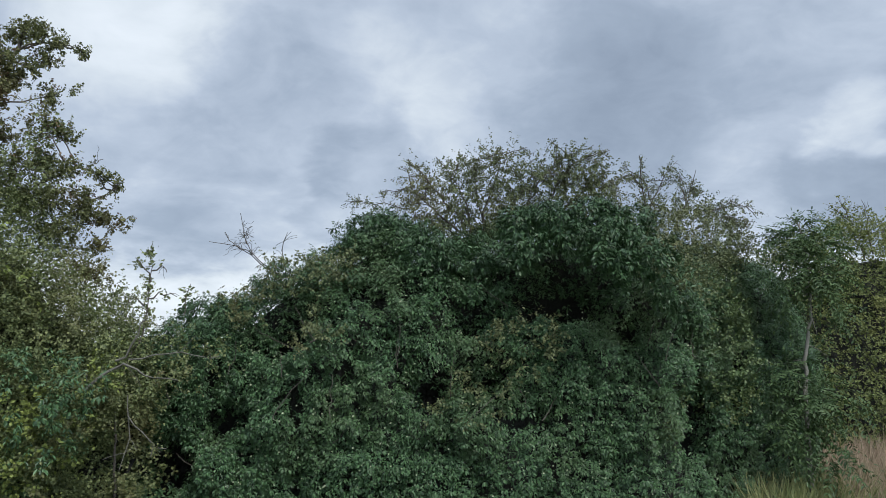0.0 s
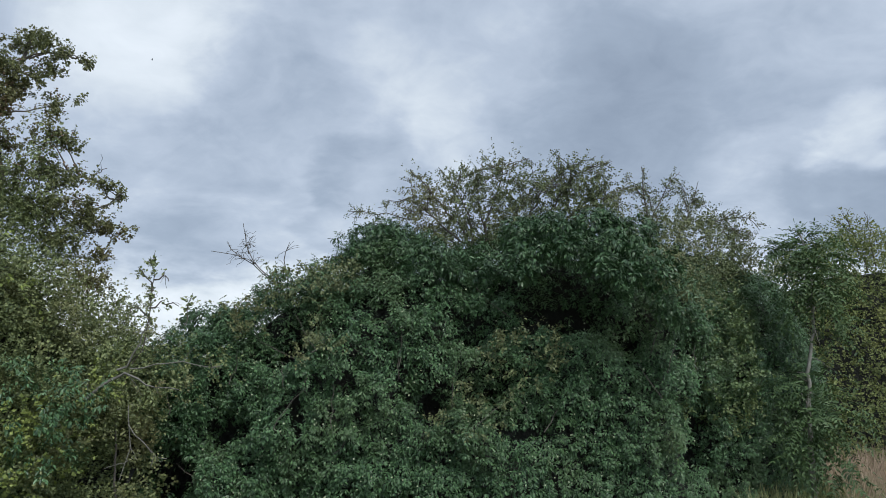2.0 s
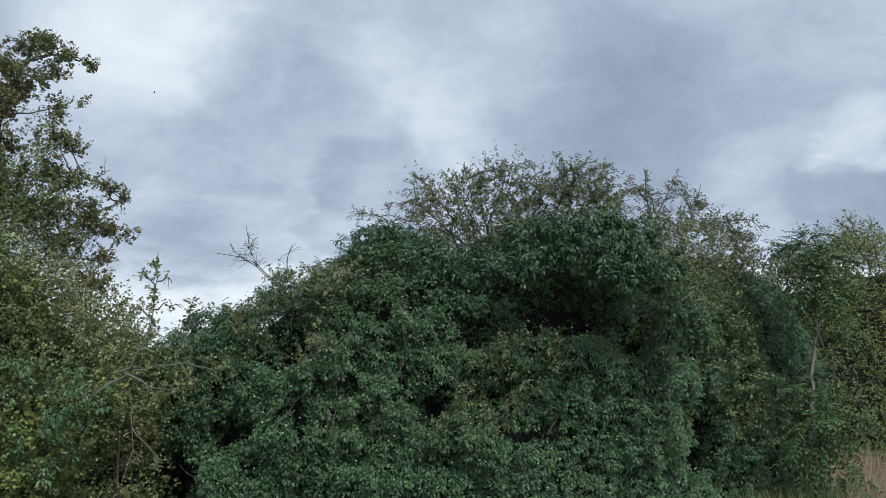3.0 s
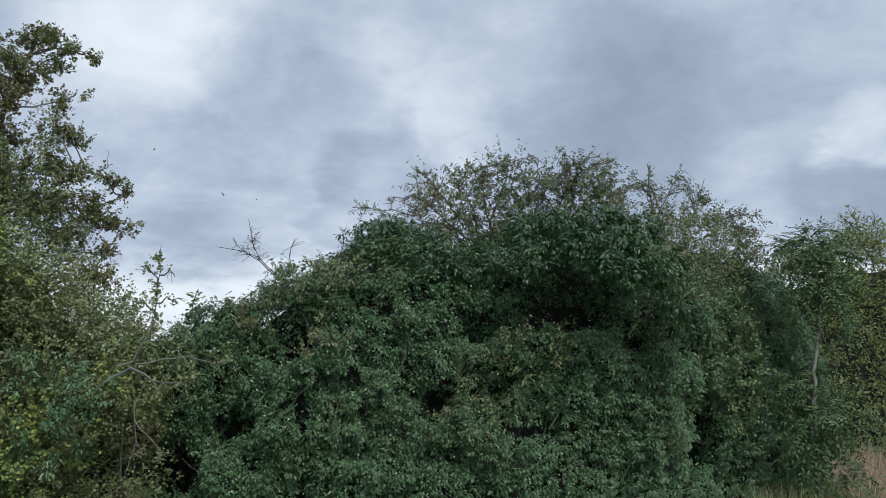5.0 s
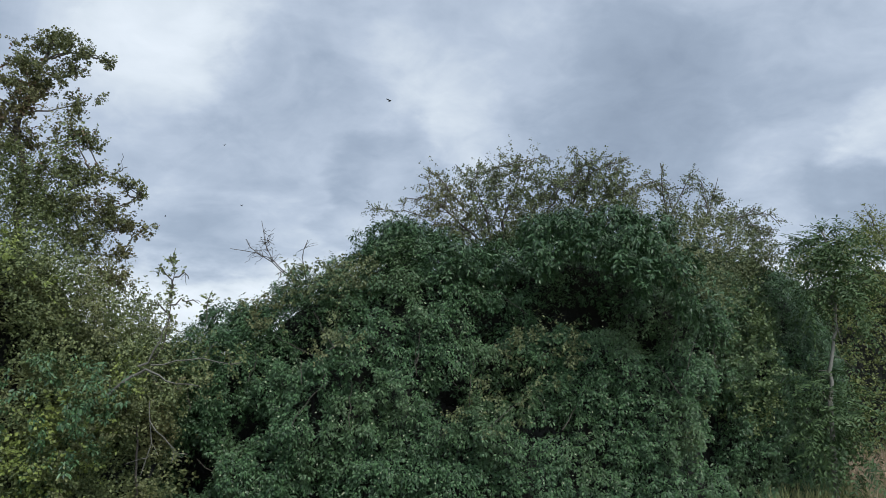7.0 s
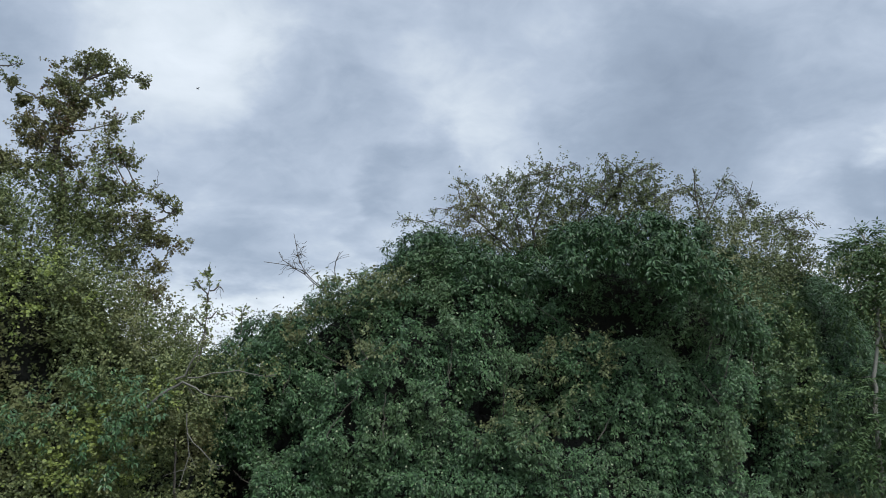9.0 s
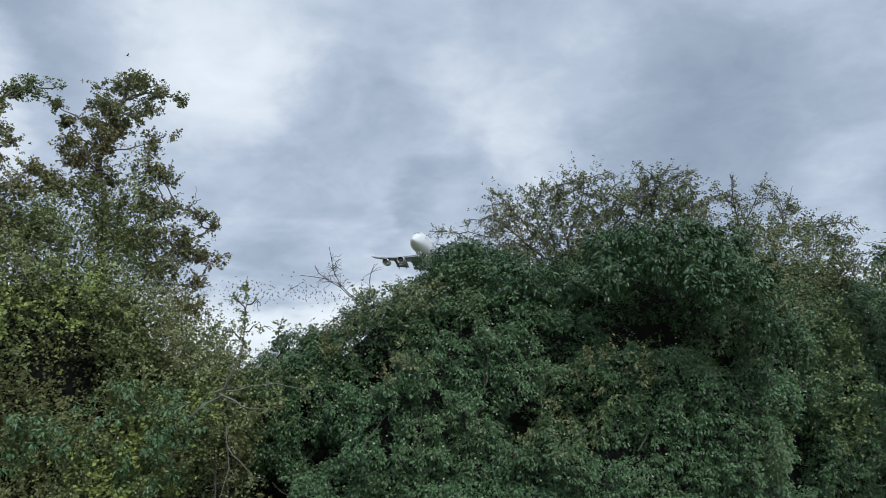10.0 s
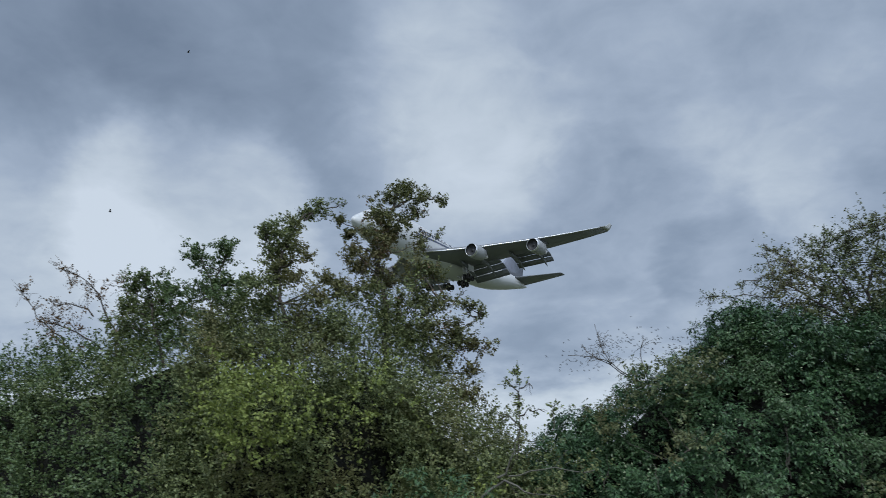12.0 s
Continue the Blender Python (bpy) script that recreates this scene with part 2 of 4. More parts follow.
def smooth_path(points, n, rng, wobble=0.0):
    """A flowing line through the points."""
    pts = np.asarray(points, float)
    t = np.concatenate([[0], np.cumsum(np.linalg.norm(np.diff(pts, axis=0), axis=1))])
    u = np.linspace(0, t[-1], n)
    out = np.stack([np.interp(u, t, pts[:, i]) for i in range(3)], 1)
    for _ in range(2):
        out[1:-1] = (out[:-2] + 2 * out[1:-1] + out[2:]) / 4
    if wobble:
        w = rng.normal(0, wobble, (n, 3))
        w[0] = 0
        out += w
    return out


# ---- vegetation ----
def grow(rng, limbs, stems, leaves, twig=0.28, twigs=14, cluster=9, leaf=0.036, bare=0.25, droop=0.2, spread=0.05, start=0.3, gather=0.9, forks=0, fork=0.5):
    """Grows each limb (radius, points) with side twigs and leaf clusters; adds to stems and leaves."""
    limbs = list(limbs)
    for radius, points in list(limbs):
        for _ in range(forks):
            f = rng.uniform(0.2, 0.8) * (len(points) - 1)
            i = min(int(f), len(points) - 2)
            a, b = np.array(points[i]), np.array(points[i + 1])
            root, along = a + (b - a) * (f - i), unit(b - a)
            way = unit(along * 0.5 + rng.normal(0, 0.6, 3) * np.array([1, 0.8, 0.6]) + np.array([0, 0, 0.05]))
            long = fork * rng.uniform(0.5, 1.2)
            bend = np.array([rng.normal(0, 0.1), rng.normal(0, 0.1), rng.uniform(-0.28, 0.02)]) * long
            limbs.append((radius * 0.45, [tuple(root), tuple(root + way * long * 0.5), tuple(root + way * long + bend)]))
    for radius, points in limbs:
        length = sum(math.dist(a, b) for a, b in zip(points, points[1:]))
        n = max(6, int(length / 0.09))
        path = smooth_path(points, n, rng, 0.013)
        stems.append((path, np.linspace(radius, max(0.003, radius * 0.2), n)))
        tang = unit(np.gradient(path, axis=0))
        count = max(3, int(twigs * length))
        for f in start + (1 - start) * np.sqrt(rng.random(count)):
            i = min(n - 1, int(f * (n - 1)))
            side = unit(rng.normal(0, 1, 3) + tang[i] * 0.7 + np.array([0, 0, 0.25]))
            long = twig * rng.uniform(0.35, 1.25) * (1.15 - 0.5 * f)
            m = 5
            s = np.linspace(0, 1, m)[:, None]
            tw = path[i] + side * long * s + np.array([0, 0, -droop * long]) * s ** 2 + rng.normal(0, 0.008, (m, 3)) * s
            stems.append((tw, np.linspace(max(0.0025, radius * 0.18), 0.0015, m)))
            if rng.random() < bare:
                continue
            k = max(3, int(cluster * (0.6 + long / twig * 0.8)))
            g = rng.random(k)
            base = tw[0] + (tw[-1] - tw[0]) * (1.05 - gather * g)[:, None]
            p = base + rng.normal(0, spread, (k, 3)) * (0.35 + 0.65 * rng.random(k))[:, None]
            d = side * 0.6 + rng.normal(0, 0.75, (k, 3)) + np.array([0, 0, -0.15])
            nn = rng.normal(0, 0.6, (k, 3)) + np.array([0, -0.2, 0.8])
            ll = leaf * rng.uniform(0.6, 1.25, k)
            leaves.add(p, d, nn, ll, ll * rng.uniform(0.62, 0.9, k))


def lump(p, seed):
    """Uneven swelling of a bush, in metres."""
    q = Vector((p[0] + seed, p[1] - seed * 0.7, p[2]))
    return 0.20 * noise.noise(q * 1.15) + 0.15 * noise.noise(q * 2.6) + 0.08 * noise.noise(q * 5.5)


def section(x, phi, form):
    """A point of a bush's outer skin, and the way out of it: x along the hedge, phi from the foot in front (0) over the top to the back (pi)."""
    xs, heights, fronts, width = form
    h, y0 = np.interp(x, xs, heights), np.interp(x, xs, fronts)
    w = min(width, 0.9 * h)
    c, s = math.cos(phi), math.sin(phi)
    end = min(1.0, max(0.0, (min(x - xs[0], xs[-1] - x)) / 0.5)) ** 0.5
    y = y0 + w / 2 - w / 2 * math.copysign(abs(c) ** 0.55, c) * (0.35 + 0.65 * end)
    z = h * abs(s) ** 0.62
    return np.array([x, y, z]), unit(np.array([0.0, -c / w * 1.4, s / h * 1.5]) + 1e-6)


def sprays(rng, leaves, p, out, tip, reach, per, leaf, slim, radial, hang):
    """Leaves in whorls of four along short shoots that start at p and point along tip."""
    n = len(p)
    knots = max(1, per // 4)
    for k in range(knots):
        g = ((k + rng.random(n)) / knots)[:, None]
        at = p + tip * reach * g + rng.normal(0, radial * 0.45, (n, 3)) + np.array([0, 0, -0.25 * hang]) * reach * g ** 2
        for _ in range(4):
            way = unit(rng.normal(0, 1, (n, 3)))
            q = at + way * radial * 0.3
            d = way * 0.8 + tip * 0.4 + np.array([0, 0, -hang])
            nn = out * 0.6 + np.array([0, 0, 0.7]) + rng.normal(0, 0.35, (n, 3))
            ll = leaf * rng.uniform(0.6, 1.35, n)
            leaves.add(q, d, nn, ll, ll * slim * rng.uniform(0.8, 1.25, n))


def rosettes(rng, leaves, p, out, per, leaf, slim, chain=2):
    """Ivy shoots: umbrellas of pointed, hanging leaves, one below the other."""
    n = len(p)
    side = rng.normal(0, 0.02, (n, 3))
    for j in range(chain):
        at = p + (np.array([0, 0, -0.075]) + out * 0.022 + side) * j + rng.normal(0, 0.008, (n, 3))
        a = unit(out * 0.75 + rng.normal(0, 0.3, (n, 3)) + np.array([0, 0, 0.18]))
        e = unit(np.cross(a, rng.normal(0, 1, (n, 3))))
        f = np.cross(a, e)
        turn = rng.random(n) * math.tau
        size = leaf * rng.uniform(0.75, 1.2, n)
        for k in range(per):
            th = turn + k * 2.4 + rng.normal(0, 0.25, n)
            r = e * np.cos(th)[:, None] + f * np.sin(th)[:, None]
            d = a * rng.uniform(0.05, 0.75, (n, 1)) + r * 0.75 + np.array([0, 0, -0.72])
            q = at + a * rng.uniform(-0.05, 0.02, (n, 1)) + r * 0.012
            nn = a * 0.8 + r * 0.35 + np.array([0, 0, 0.45]) + rng.normal(0, 0.18, (n, 3))
            ll = size * rng.uniform(0.65, 1.3, n)
            leaves.add(q, d, nn, ll, ll * slim * rng.uniform(0.8, 1.2, n))


def pinnate(rng, leaves, p, out, reach=0.26, pairs=5, leaf=0.056):
    """Ash leaves: leaflets in pairs along a drooping stalk."""
    n = len(p)
    way = unit(out * 0.7 + rng.normal(0, 0.55, (n, 3)) + np.array([0, 0, -0.1]))
    side = unit(np.cross(way, np.array([0, 0, 1.0]) + rng.normal(0, 0.3, (n, 3))))
    long = reach * rng.uniform(0.7, 1.25, (n, 1))
    for k in range(pairs + 1):
        g = (k + 1) / (pairs + 1)
        at = p + way * long * g + np.array([0, 0, -0.35]) * long * g ** 2
        for hand in ((1, -1) if k < pairs else (0,)):
            d = side * hand * 0.9 + way * (0.45 if hand else 1.0) + np.array([0, 0, -0.4]) + rng.normal(0, 0.12, (n, 3))
            nn = np.array([0, 0, 0.9]) + out * 0.4 + rng.normal(0, 0.2, (n, 3))
            ll = leaf * rng.uniform(0.8, 1.2, n)
            leaves.add(at, d, nn, ll, ll * 0.42)


def bush(rng, form, seed, shoots, leaves, per=9, leaf=0.05, slim=0.6, hang=0.8, reach=0.10, radial=0.035, lift=0.1, hollow=-0.30, buds=None, tufts=0.24, sunk=0.0, gap=-0.16, rosette=0):
    """Covers a bush form evenly with leafy shoots."""
    xs = form[0]
    span = xs[-1] - xs[0]
    made = []
    for _ in range(shoots):
        x = xs[0] + span * rng.random()
        if rng.random() < 0.66:
            phi = math.asin(rng.random() ** 1.61)
        else:
            c = rng.uniform(-0.55, 1.0)
            phi = math.acos(math.copysign(abs(c) ** 1.82, c))
        p, out = section(x, phi, form)
        dent = lump(p, seed)
        tuft = noise.noise(Vector((p[0] * 4.6, p[1] * 4.6 + seed, p[2] * 5.4)))
        if dent < hollow + 0.1 * rng.random() or p[2] < 0.02 or (not sunk and tuft < gap - 0.22 * rng.random()):
            continue
        dent += tufts * tuft - sunk
        made.append((p + out * (dent - 0.10 * rng.random() ** 2), out))
    p = np.array([a for a, _ in made])
    out = np.array([b for _, b in made])
    n = len(p)
    tip = unit(out * 0.8 + rng.normal(0, 0.5, (n, 3)) + np.array([0, 0, lift]))
    length = reach * rng.uniform(0.5, 1.5, (n, 1))
    if rosette:
        rosettes(rng, leaves, p, out, per, leaf, slim, rosette)
    else:
        sprays(rng, leaves, p, out, tip, length, per, leaf, slim, radial, hang)
    if buds is not None:
        pick = rng.random(n) < 0.18
        k = int(pick.sum())
        ll = 0.018 * rng.uniform(0.7, 1.3, k)
        buds.add((p + tip * length)[pick], rng.normal(0, 1, (k, 3)), out[pick] + rng.normal(0, 0.3, (k, 3)), ll, ll * 0.9)


def shade_core(name, form, seed, inset=0.5):
    """The woody inside of a bush: a shell coloured near-black for the deep shade there."""
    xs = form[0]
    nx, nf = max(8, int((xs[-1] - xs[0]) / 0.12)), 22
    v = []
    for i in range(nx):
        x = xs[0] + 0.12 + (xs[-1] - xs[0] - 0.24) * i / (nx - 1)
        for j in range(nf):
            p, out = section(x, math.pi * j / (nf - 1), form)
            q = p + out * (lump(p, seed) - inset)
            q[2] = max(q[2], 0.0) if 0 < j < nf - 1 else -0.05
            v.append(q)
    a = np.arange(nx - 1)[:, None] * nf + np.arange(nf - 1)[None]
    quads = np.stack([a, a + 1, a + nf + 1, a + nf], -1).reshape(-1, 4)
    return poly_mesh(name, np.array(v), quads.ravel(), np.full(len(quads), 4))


def plant(name, label, category, x, y, group=""):
    ob = new(name)
    ob.location = (x, y, 0)
    bpy.context.view_layer.update()
    return tagged(ob, label, category, group)


def under(name, data, mat, parent, label=""):
    """A part given in world metres."""
    ob = part(name, data, mat, parent, label)
    ob.matrix_parent_inverse = Matrix.Translation(parent.location).inverted()
    return ob


# hollows in the hedge: x, z, radius, depth
HOLLOWS = [(-1.50, 2.00, 0.22, 0.7), (-2.05, 1.12, 0.22, 0.6), (0.25, 2.05, 0.15, 0.5), (0.90, 2.34, 0.18, 0.7), (1.18, 2.30, 0.22, 0.8), (1.46, 2.24, 0.18, 0.7), (2.75, 1.15, 0.22, 0.6),
           (2.65, 0.75, 0.2, 0.5), (1.95, 1.95, 0.14, 0.5), (-2.58, 0.66, 0.28, 0.7), (0.35, 1.45, 0.16, 0.4), (-0.15, 1.3, 0.13, 0.4),
           (-3.80, 1.84, 0.16, 0.55), (-3.64, 1.54, 0.18, 0.55), (-3.25, 1.18, 0.13, 0.5), (-4.20, 1.50, 0.15, 0.5)]
RIDGES = lump


def lump_hollowed(p, seed):
    v = RIDGES(p, seed)
    if p[0] > -2.4 and p[1] > np.interp(p[0], IVY_FORM[0], IVY_FORM[2]) + 0.3:  # the hollows open to the front alone
        return v
    for x, z, r, depth in HOLLOWS:
        e = ((p[0] - x) ** 2 + (p[2] - z) ** 2) / r ** 2
        if e < 6:
            v -= depth * math.exp(-e)
    return v


def blob(rng, centre, radii, shoots, leaves, per=9, leaf=0.05, slim=0.6, hang=0.6, reach=0.10, radial=0.035, lift=0.15, seed=3.0, gaps=-0.25, buds=None, inner=0.72, rosette=0):
    """A mass of leafy shoots that stand out from a rounded, uneven core."""
    u = unit(rng.normal(0, 1, (shoots, 3)))
    swell = np.array([lump(np.array(centre) + np.array(radii) * v, seed) for v in u])
    keep = swell > gaps
    u, swell = u[keep], swell[keep]
    n = len(u)
    p = np.array(centre) + u * np.array(radii) * (inner + (1 - inner) * rng.random((n, 1)) ** 0.5) * (1 + 0.9 * swell[:, None])
    tip = unit(u * 0.8 + rng.normal(0, 0.45, (n, 3)) + np.array([0, 0, lift]))
    length = reach * rng.uniform(0.5, 1.5, (n, 1))
    if rosette:
        rosettes(rng, leaves, p, u, per, leaf, slim, rosette)
    else:
        sprays(rng, leaves, p, u, tip, length, per, leaf, slim, radial, hang)
    if buds is not None:
        pick = rng.random(n) < 0.3
        k = int(pick.sum())
        ll = 0.018 * rng.uniform(0.7, 1.3, k)
        buds.add((p + tip * length)[pick], rng.normal(0, 1, (k, 3)), u[pick] + rng.normal(0, 0.3, (k, 3)), ll, ll * 0.9)


# ---- ground ----
def ground():
    bm = bmesh.new()
    rings = [0.0, 2, 4, 6, 8, 10, 13, 17, 25, 40, 80, 200, 600, 2400]
    prev = None
    for r in rings:
        row = []
        for k in range(48):
            a = k * math.tau / 48
            x, y = r * math.cos(a), r * math.sin(a)
            z = 0.04 * noise.noise(Vector((x * 0.5, y * 0.5, 0))) if r < 60 else 0.0
            row.append(bm.verts.new((x, y, z - 0.01)))
            if r == 0:
                break
        if prev:
            for k in range(48):
                if len(prev) == 1:
                    bm.faces.new((prev[0], row[k], row[(k + 1) % 48]))
                else:
                    bm.faces.new((prev[k], row[k], row[(k + 1) % 48], prev[(k + 1) % 48]))
        prev = row
    tagged(part("ground", bm, TURF), "rough green turf of a field and verge", "ground", kind="structure")


ground()

# ---- the plants ----
TREE_LIMBS = [
    (0.05, [(-4.03, 6.44, 2.32), (-4.09, 6.41, 2.88), (-4.07, 6.42, 3.35), (-4.17, 6.36, 3.76), (-4.08, 6.41, 4.14), (-4.02, 6.45, 4.45), (-3.95, 6.49, 4.74)]),
    (0.012, [(-4.02, 6.45, 4.45), (-3.74, 6.55, 4.60), (-3.50, 6.69, 4.54)]),
    (0.014, [(-3.85, 6.65, 3.20), (-3.40, 6.62, 3.42), (-3.24, 6.70, 3.30), (-3.18, 6.85, 3.22)]),
    (0.014, [(-3.70, 6.60, 2.80), (-3.45, 6.75, 3.00), (-3.28, 6.80, 3.12), (-3.12, 6.85, 3.30)]),
]
ARCH_LIMBS = [
    (0.035, [(-4.72, 5.70, 2.59), (-4.80, 5.63, 3.17), (-4.86, 5.58, 3.57), (-4.84, 5.60, 3.93), (-4.73, 5.69, 4.20), (-4.57, 5.82, 4.39)]),
    (0.008, [(-4.57, 5.82, 4.39), (-4.45, 5.91, 4.39), (-4.36, 5.98, 4.46)]),
    (0.02, [(-4.86, 5.58, 3.57), (-5.00, 5.55, 3.90), (-5.02, 5.55, 4.10)]),
]
YOUNG_LIMBS = [
    (0.028, [(-5.61, 5.56, 2.57), (-5.67, 5.50, 3.28), (-5.71, 5.46, 3.71), (-5.83, 5.33, 3.97)]),
    (0.016, [(-5.69, 5.48, 3.53), (-5.64, 5.53, 3.85), (-5.60, 5.58, 4.07)]),
    (0.020, [(-5.97, 5.17, 2.73), (-6.06, 5.06, 3.25), (-6.14, 4.97, 3.66)]),
]
THIN_LIMBS = [
    (0.016, [(-6.95, 5.40, 2.54), (-6.99, 5.35, 3.16), (-6.88, 5.49, 3.43), (-6.66, 5.75, 3.72)]),
    (0.012, [(-6.99, 5.35, 3.16), (-7.16, 5.11, 3.79), (-7.36, 4.82, 3.92)]),
    (0.01, [(-7.14, 5.15, 3.40), (-7.26, 4.97, 3.58), (-7.38, 4.79, 3.50)]),
    (0.01, [(-6.97, 5.37, 3.16), (-6.95, 5.40, 3.69), (-7.00, 5.34, 3.95)]),
    (0.01, [(-7.22, 5.03, 2.89), (-7.30, 4.91, 3.19), (-7.41, 4.75, 3.27), (-7.57, 4.48, 3.65)]),
    (0.01, [(-7.06, 5.25, 3.03), (-7.27, 4.95, 3.26), (-7.46, 4.67, 3.36)]),
]
CREST_LIMBS = [
    (0.020, [(0.31, 8.20, 2.70), (0.23, 8.20, 3.16), (-0.02, 8.14, 3.43), (-0.22, 8.10, 3.66), (-0.41, 8.05, 3.85)]),
    (0.014, [(0.31, 8.20, 2.77), (0.31, 8.25, 3.30), (0.12, 8.32, 3.70), (-0.08, 8.38, 3.96)]),
    (0.015, [(0.44, 8.20, 2.77), (0.50, 8.20, 3.30), (0.64, 8.15, 3.77), (0.71, 8.12, 3.92), (0.66, 8.10, 4.00)]),
    (0.014, [(0.50, 8.20, 2.84), (0.83, 8.26, 3.37), (1.03, 8.32, 3.70), (1.20, 8.36, 3.89)]),
    (0.016, [(0.83, 8.20, 2.84), (1.29, 8.16, 3.50), (1.49, 8.10, 3.81), (1.69, 8.06, 3.88), (1.86, 8.02, 3.72)]),
    (0.014, [(1.29, 8.20, 3.17), (1.68, 8.24, 3.57), (1.88, 8.28, 3.71), (2.00, 8.32, 3.49)]),
    (0.014, [(0.18, 8.20, 3.03), (-0.15, 8.14, 3.33), (-0.38, 8.10, 3.53), (-0.53, 8.06, 3.48)]),
    (0.012, [(0.24, 8.20, 2.90), (-0.08, 8.26, 3.16), (-0.41, 8.32, 3.26)]),
    (0.014, [(0.89, 8.20, 2.97), (1.03, 8.14, 3.50), (1.36, 8.08, 3.87), (1.56, 8.04, 3.91)]),
    (0.012, [(0.50, 8.20, 3.03), (0.37, 8.28, 3.63), (0.36, 8.34, 3.89)]),
]
SIDE_LIMBS = [
    (0.022, [(2.41, 8.40, 3.01), (2.39, 8.40, 3.42), (2.37, 8.40, 3.76), (2.35, 8.40, 3.98)]),
    (0.010, [(2.38, 8.40, 3.69), (2.27, 8.36, 3.76), (2.14, 8.32, 3.69)]),
    (0.010, [(2.45, 8.40, 3.35), (2.63, 8.45, 3.69), (2.76, 8.50, 3.93)]),
    (0.010, [(2.52, 8.40, 3.28), (2.40, 8.36, 3.69)]),
    (0.012, [(2.74, 8.40, 3.08), (2.89, 8.38, 3.49), (3.02, 8.36, 3.78)]),
    (0.010, [(2.92, 8.40, 3.35), (2.83, 8.44, 3.70)]),
    (0.012, [(2.97, 8.40, 3.08), (3.21, 8.40, 3.32), (3.42, 8.38, 3.42), (3.58, 8.36, 3.36), (3.69, 8.34, 3.19)]),
    (0.010, [(3.24, 8.40, 3.15), (3.38, 8.44, 3.29), (3.47, 8.48, 3.22)]),
    (0.007, [(-0.35, 8.40, 3.33), (-0.76, 8.40, 3.41), (-1.15, 8.40, 3.43)]),
]
RIGHT_LIMBS = [
    (0.015, [(6.18, 10.50, 3.01), (6.06, 10.50, 3.52), (5.88, 10.50, 3.92)]),
    (0.012, [(6.32, 10.50, 3.09), (6.27, 10.50, 3.52), (6.24, 10.50, 3.91)]),
    (0.012, [(6.06, 10.50, 3.52), (5.75, 10.50, 3.84)]),
    (0.012, [(6.46, 10.50, 3.35), (6.66, 10.50, 3.69), (6.76, 10.50, 3.86)]),
]
BARE_LIMBS = [
    (0.008, [(-1.40, 7.30, 2.29), (-1.75, 7.30, 2.46), (-1.90, 7.30, 2.58), (-2.04, 7.30, 2.78), (-2.09, 7.30, 3.04)]),
    (0.006, [(-1.78, 7.30, 2.48), (-1.96, 7.30, 2.64), (-2.16, 7.30, 2.74), (-2.37, 7.30, 2.77)]),
    (0.0045, [(-1.94, 7.30, 2.64), (-2.07, 7.30, 2.70), (-2.24, 7.30, 2.85)]),
    (0.0045, [(-2.01, 7.30, 2.74), (-1.98, 7.30, 2.93)]),
    (0.005, [(-1.60, 7.30, 2.41), (-1.64, 7.30, 2.64), (-1.61, 7.30, 2.86)]),
]
SPRIG_LIMBS = [
    (0.01, [(-2.77, 6.30, 1.51), (-2.63, 6.30, 1.71), (-2.58, 6.30, 1.90), (-2.58, 6.30, 2.15), (-2.55, 6.30, 2.35), (-2.57, 6.30, 2.57)]),
    (0.008, [(-2.56, 6.30, 2.25), (-2.65, 6.30, 2.40), (-2.72, 6.30, 2.46)]),
    (0.008, [(-2.55, 6.30, 2.35), (-2.48, 6.30, 2.40), (-2.41, 6.30, 2.34)]),
    (0.008, [(-2.58, 6.30, 2.02), (-2.69, 6.30, 2.15), (-2.76, 6.30, 2.06)]),
    (0.008, [(-2.58, 6.30, 2.10), (-2.44, 6.30, 2.16), (-2.33, 6.30, 2.12)]),
    (0.006, [(-2.26, 6.30, 1.95), (-2.24, 6.30, 2.10), (-2.22, 6.30, 2.24)]),
]
LOW_LIMBS = [
    (0.015, [(-2.73, 5.60, 1.35), (-2.53, 5.60, 1.52), (-2.41, 5.60, 1.60), (-2.25, 5.60, 1.40), (-2.01, 5.60, 1.44)]),
    (0.010, [(-2.51, 5.60, 1.57), (-2.36, 5.60, 1.72), (-2.28, 5.60, 1.93)]),
    (0.006, [(-2.41, 5.60, 1.58), (-2.14, 5.60, 1.64), (-1.97, 5.60, 1.59), (-1.69, 5.60, 1.61)]),
    (0.005, [(-2.39, 5.60, 1.16), (-2.30, 5.60, 1.00), (-2.08, 5.60, 0.89)]),
    (0.005, [(-2.40, 5.60, 1.31), (-2.36, 5.60, 0.98), (-2.41, 5.60, 0.77)]),
]
SAPLING_STEM = [
    (0.026, [(3.95, 8.00, 0.93), (3.96, 8.00, 1.35), (3.97, 8.00, 1.71), (4.06, 8.00, 1.95), (4.07, 8.00, 2.26), (4.06, 8.02, 2.70), (4.03, 8.04, 3.15)]),
]


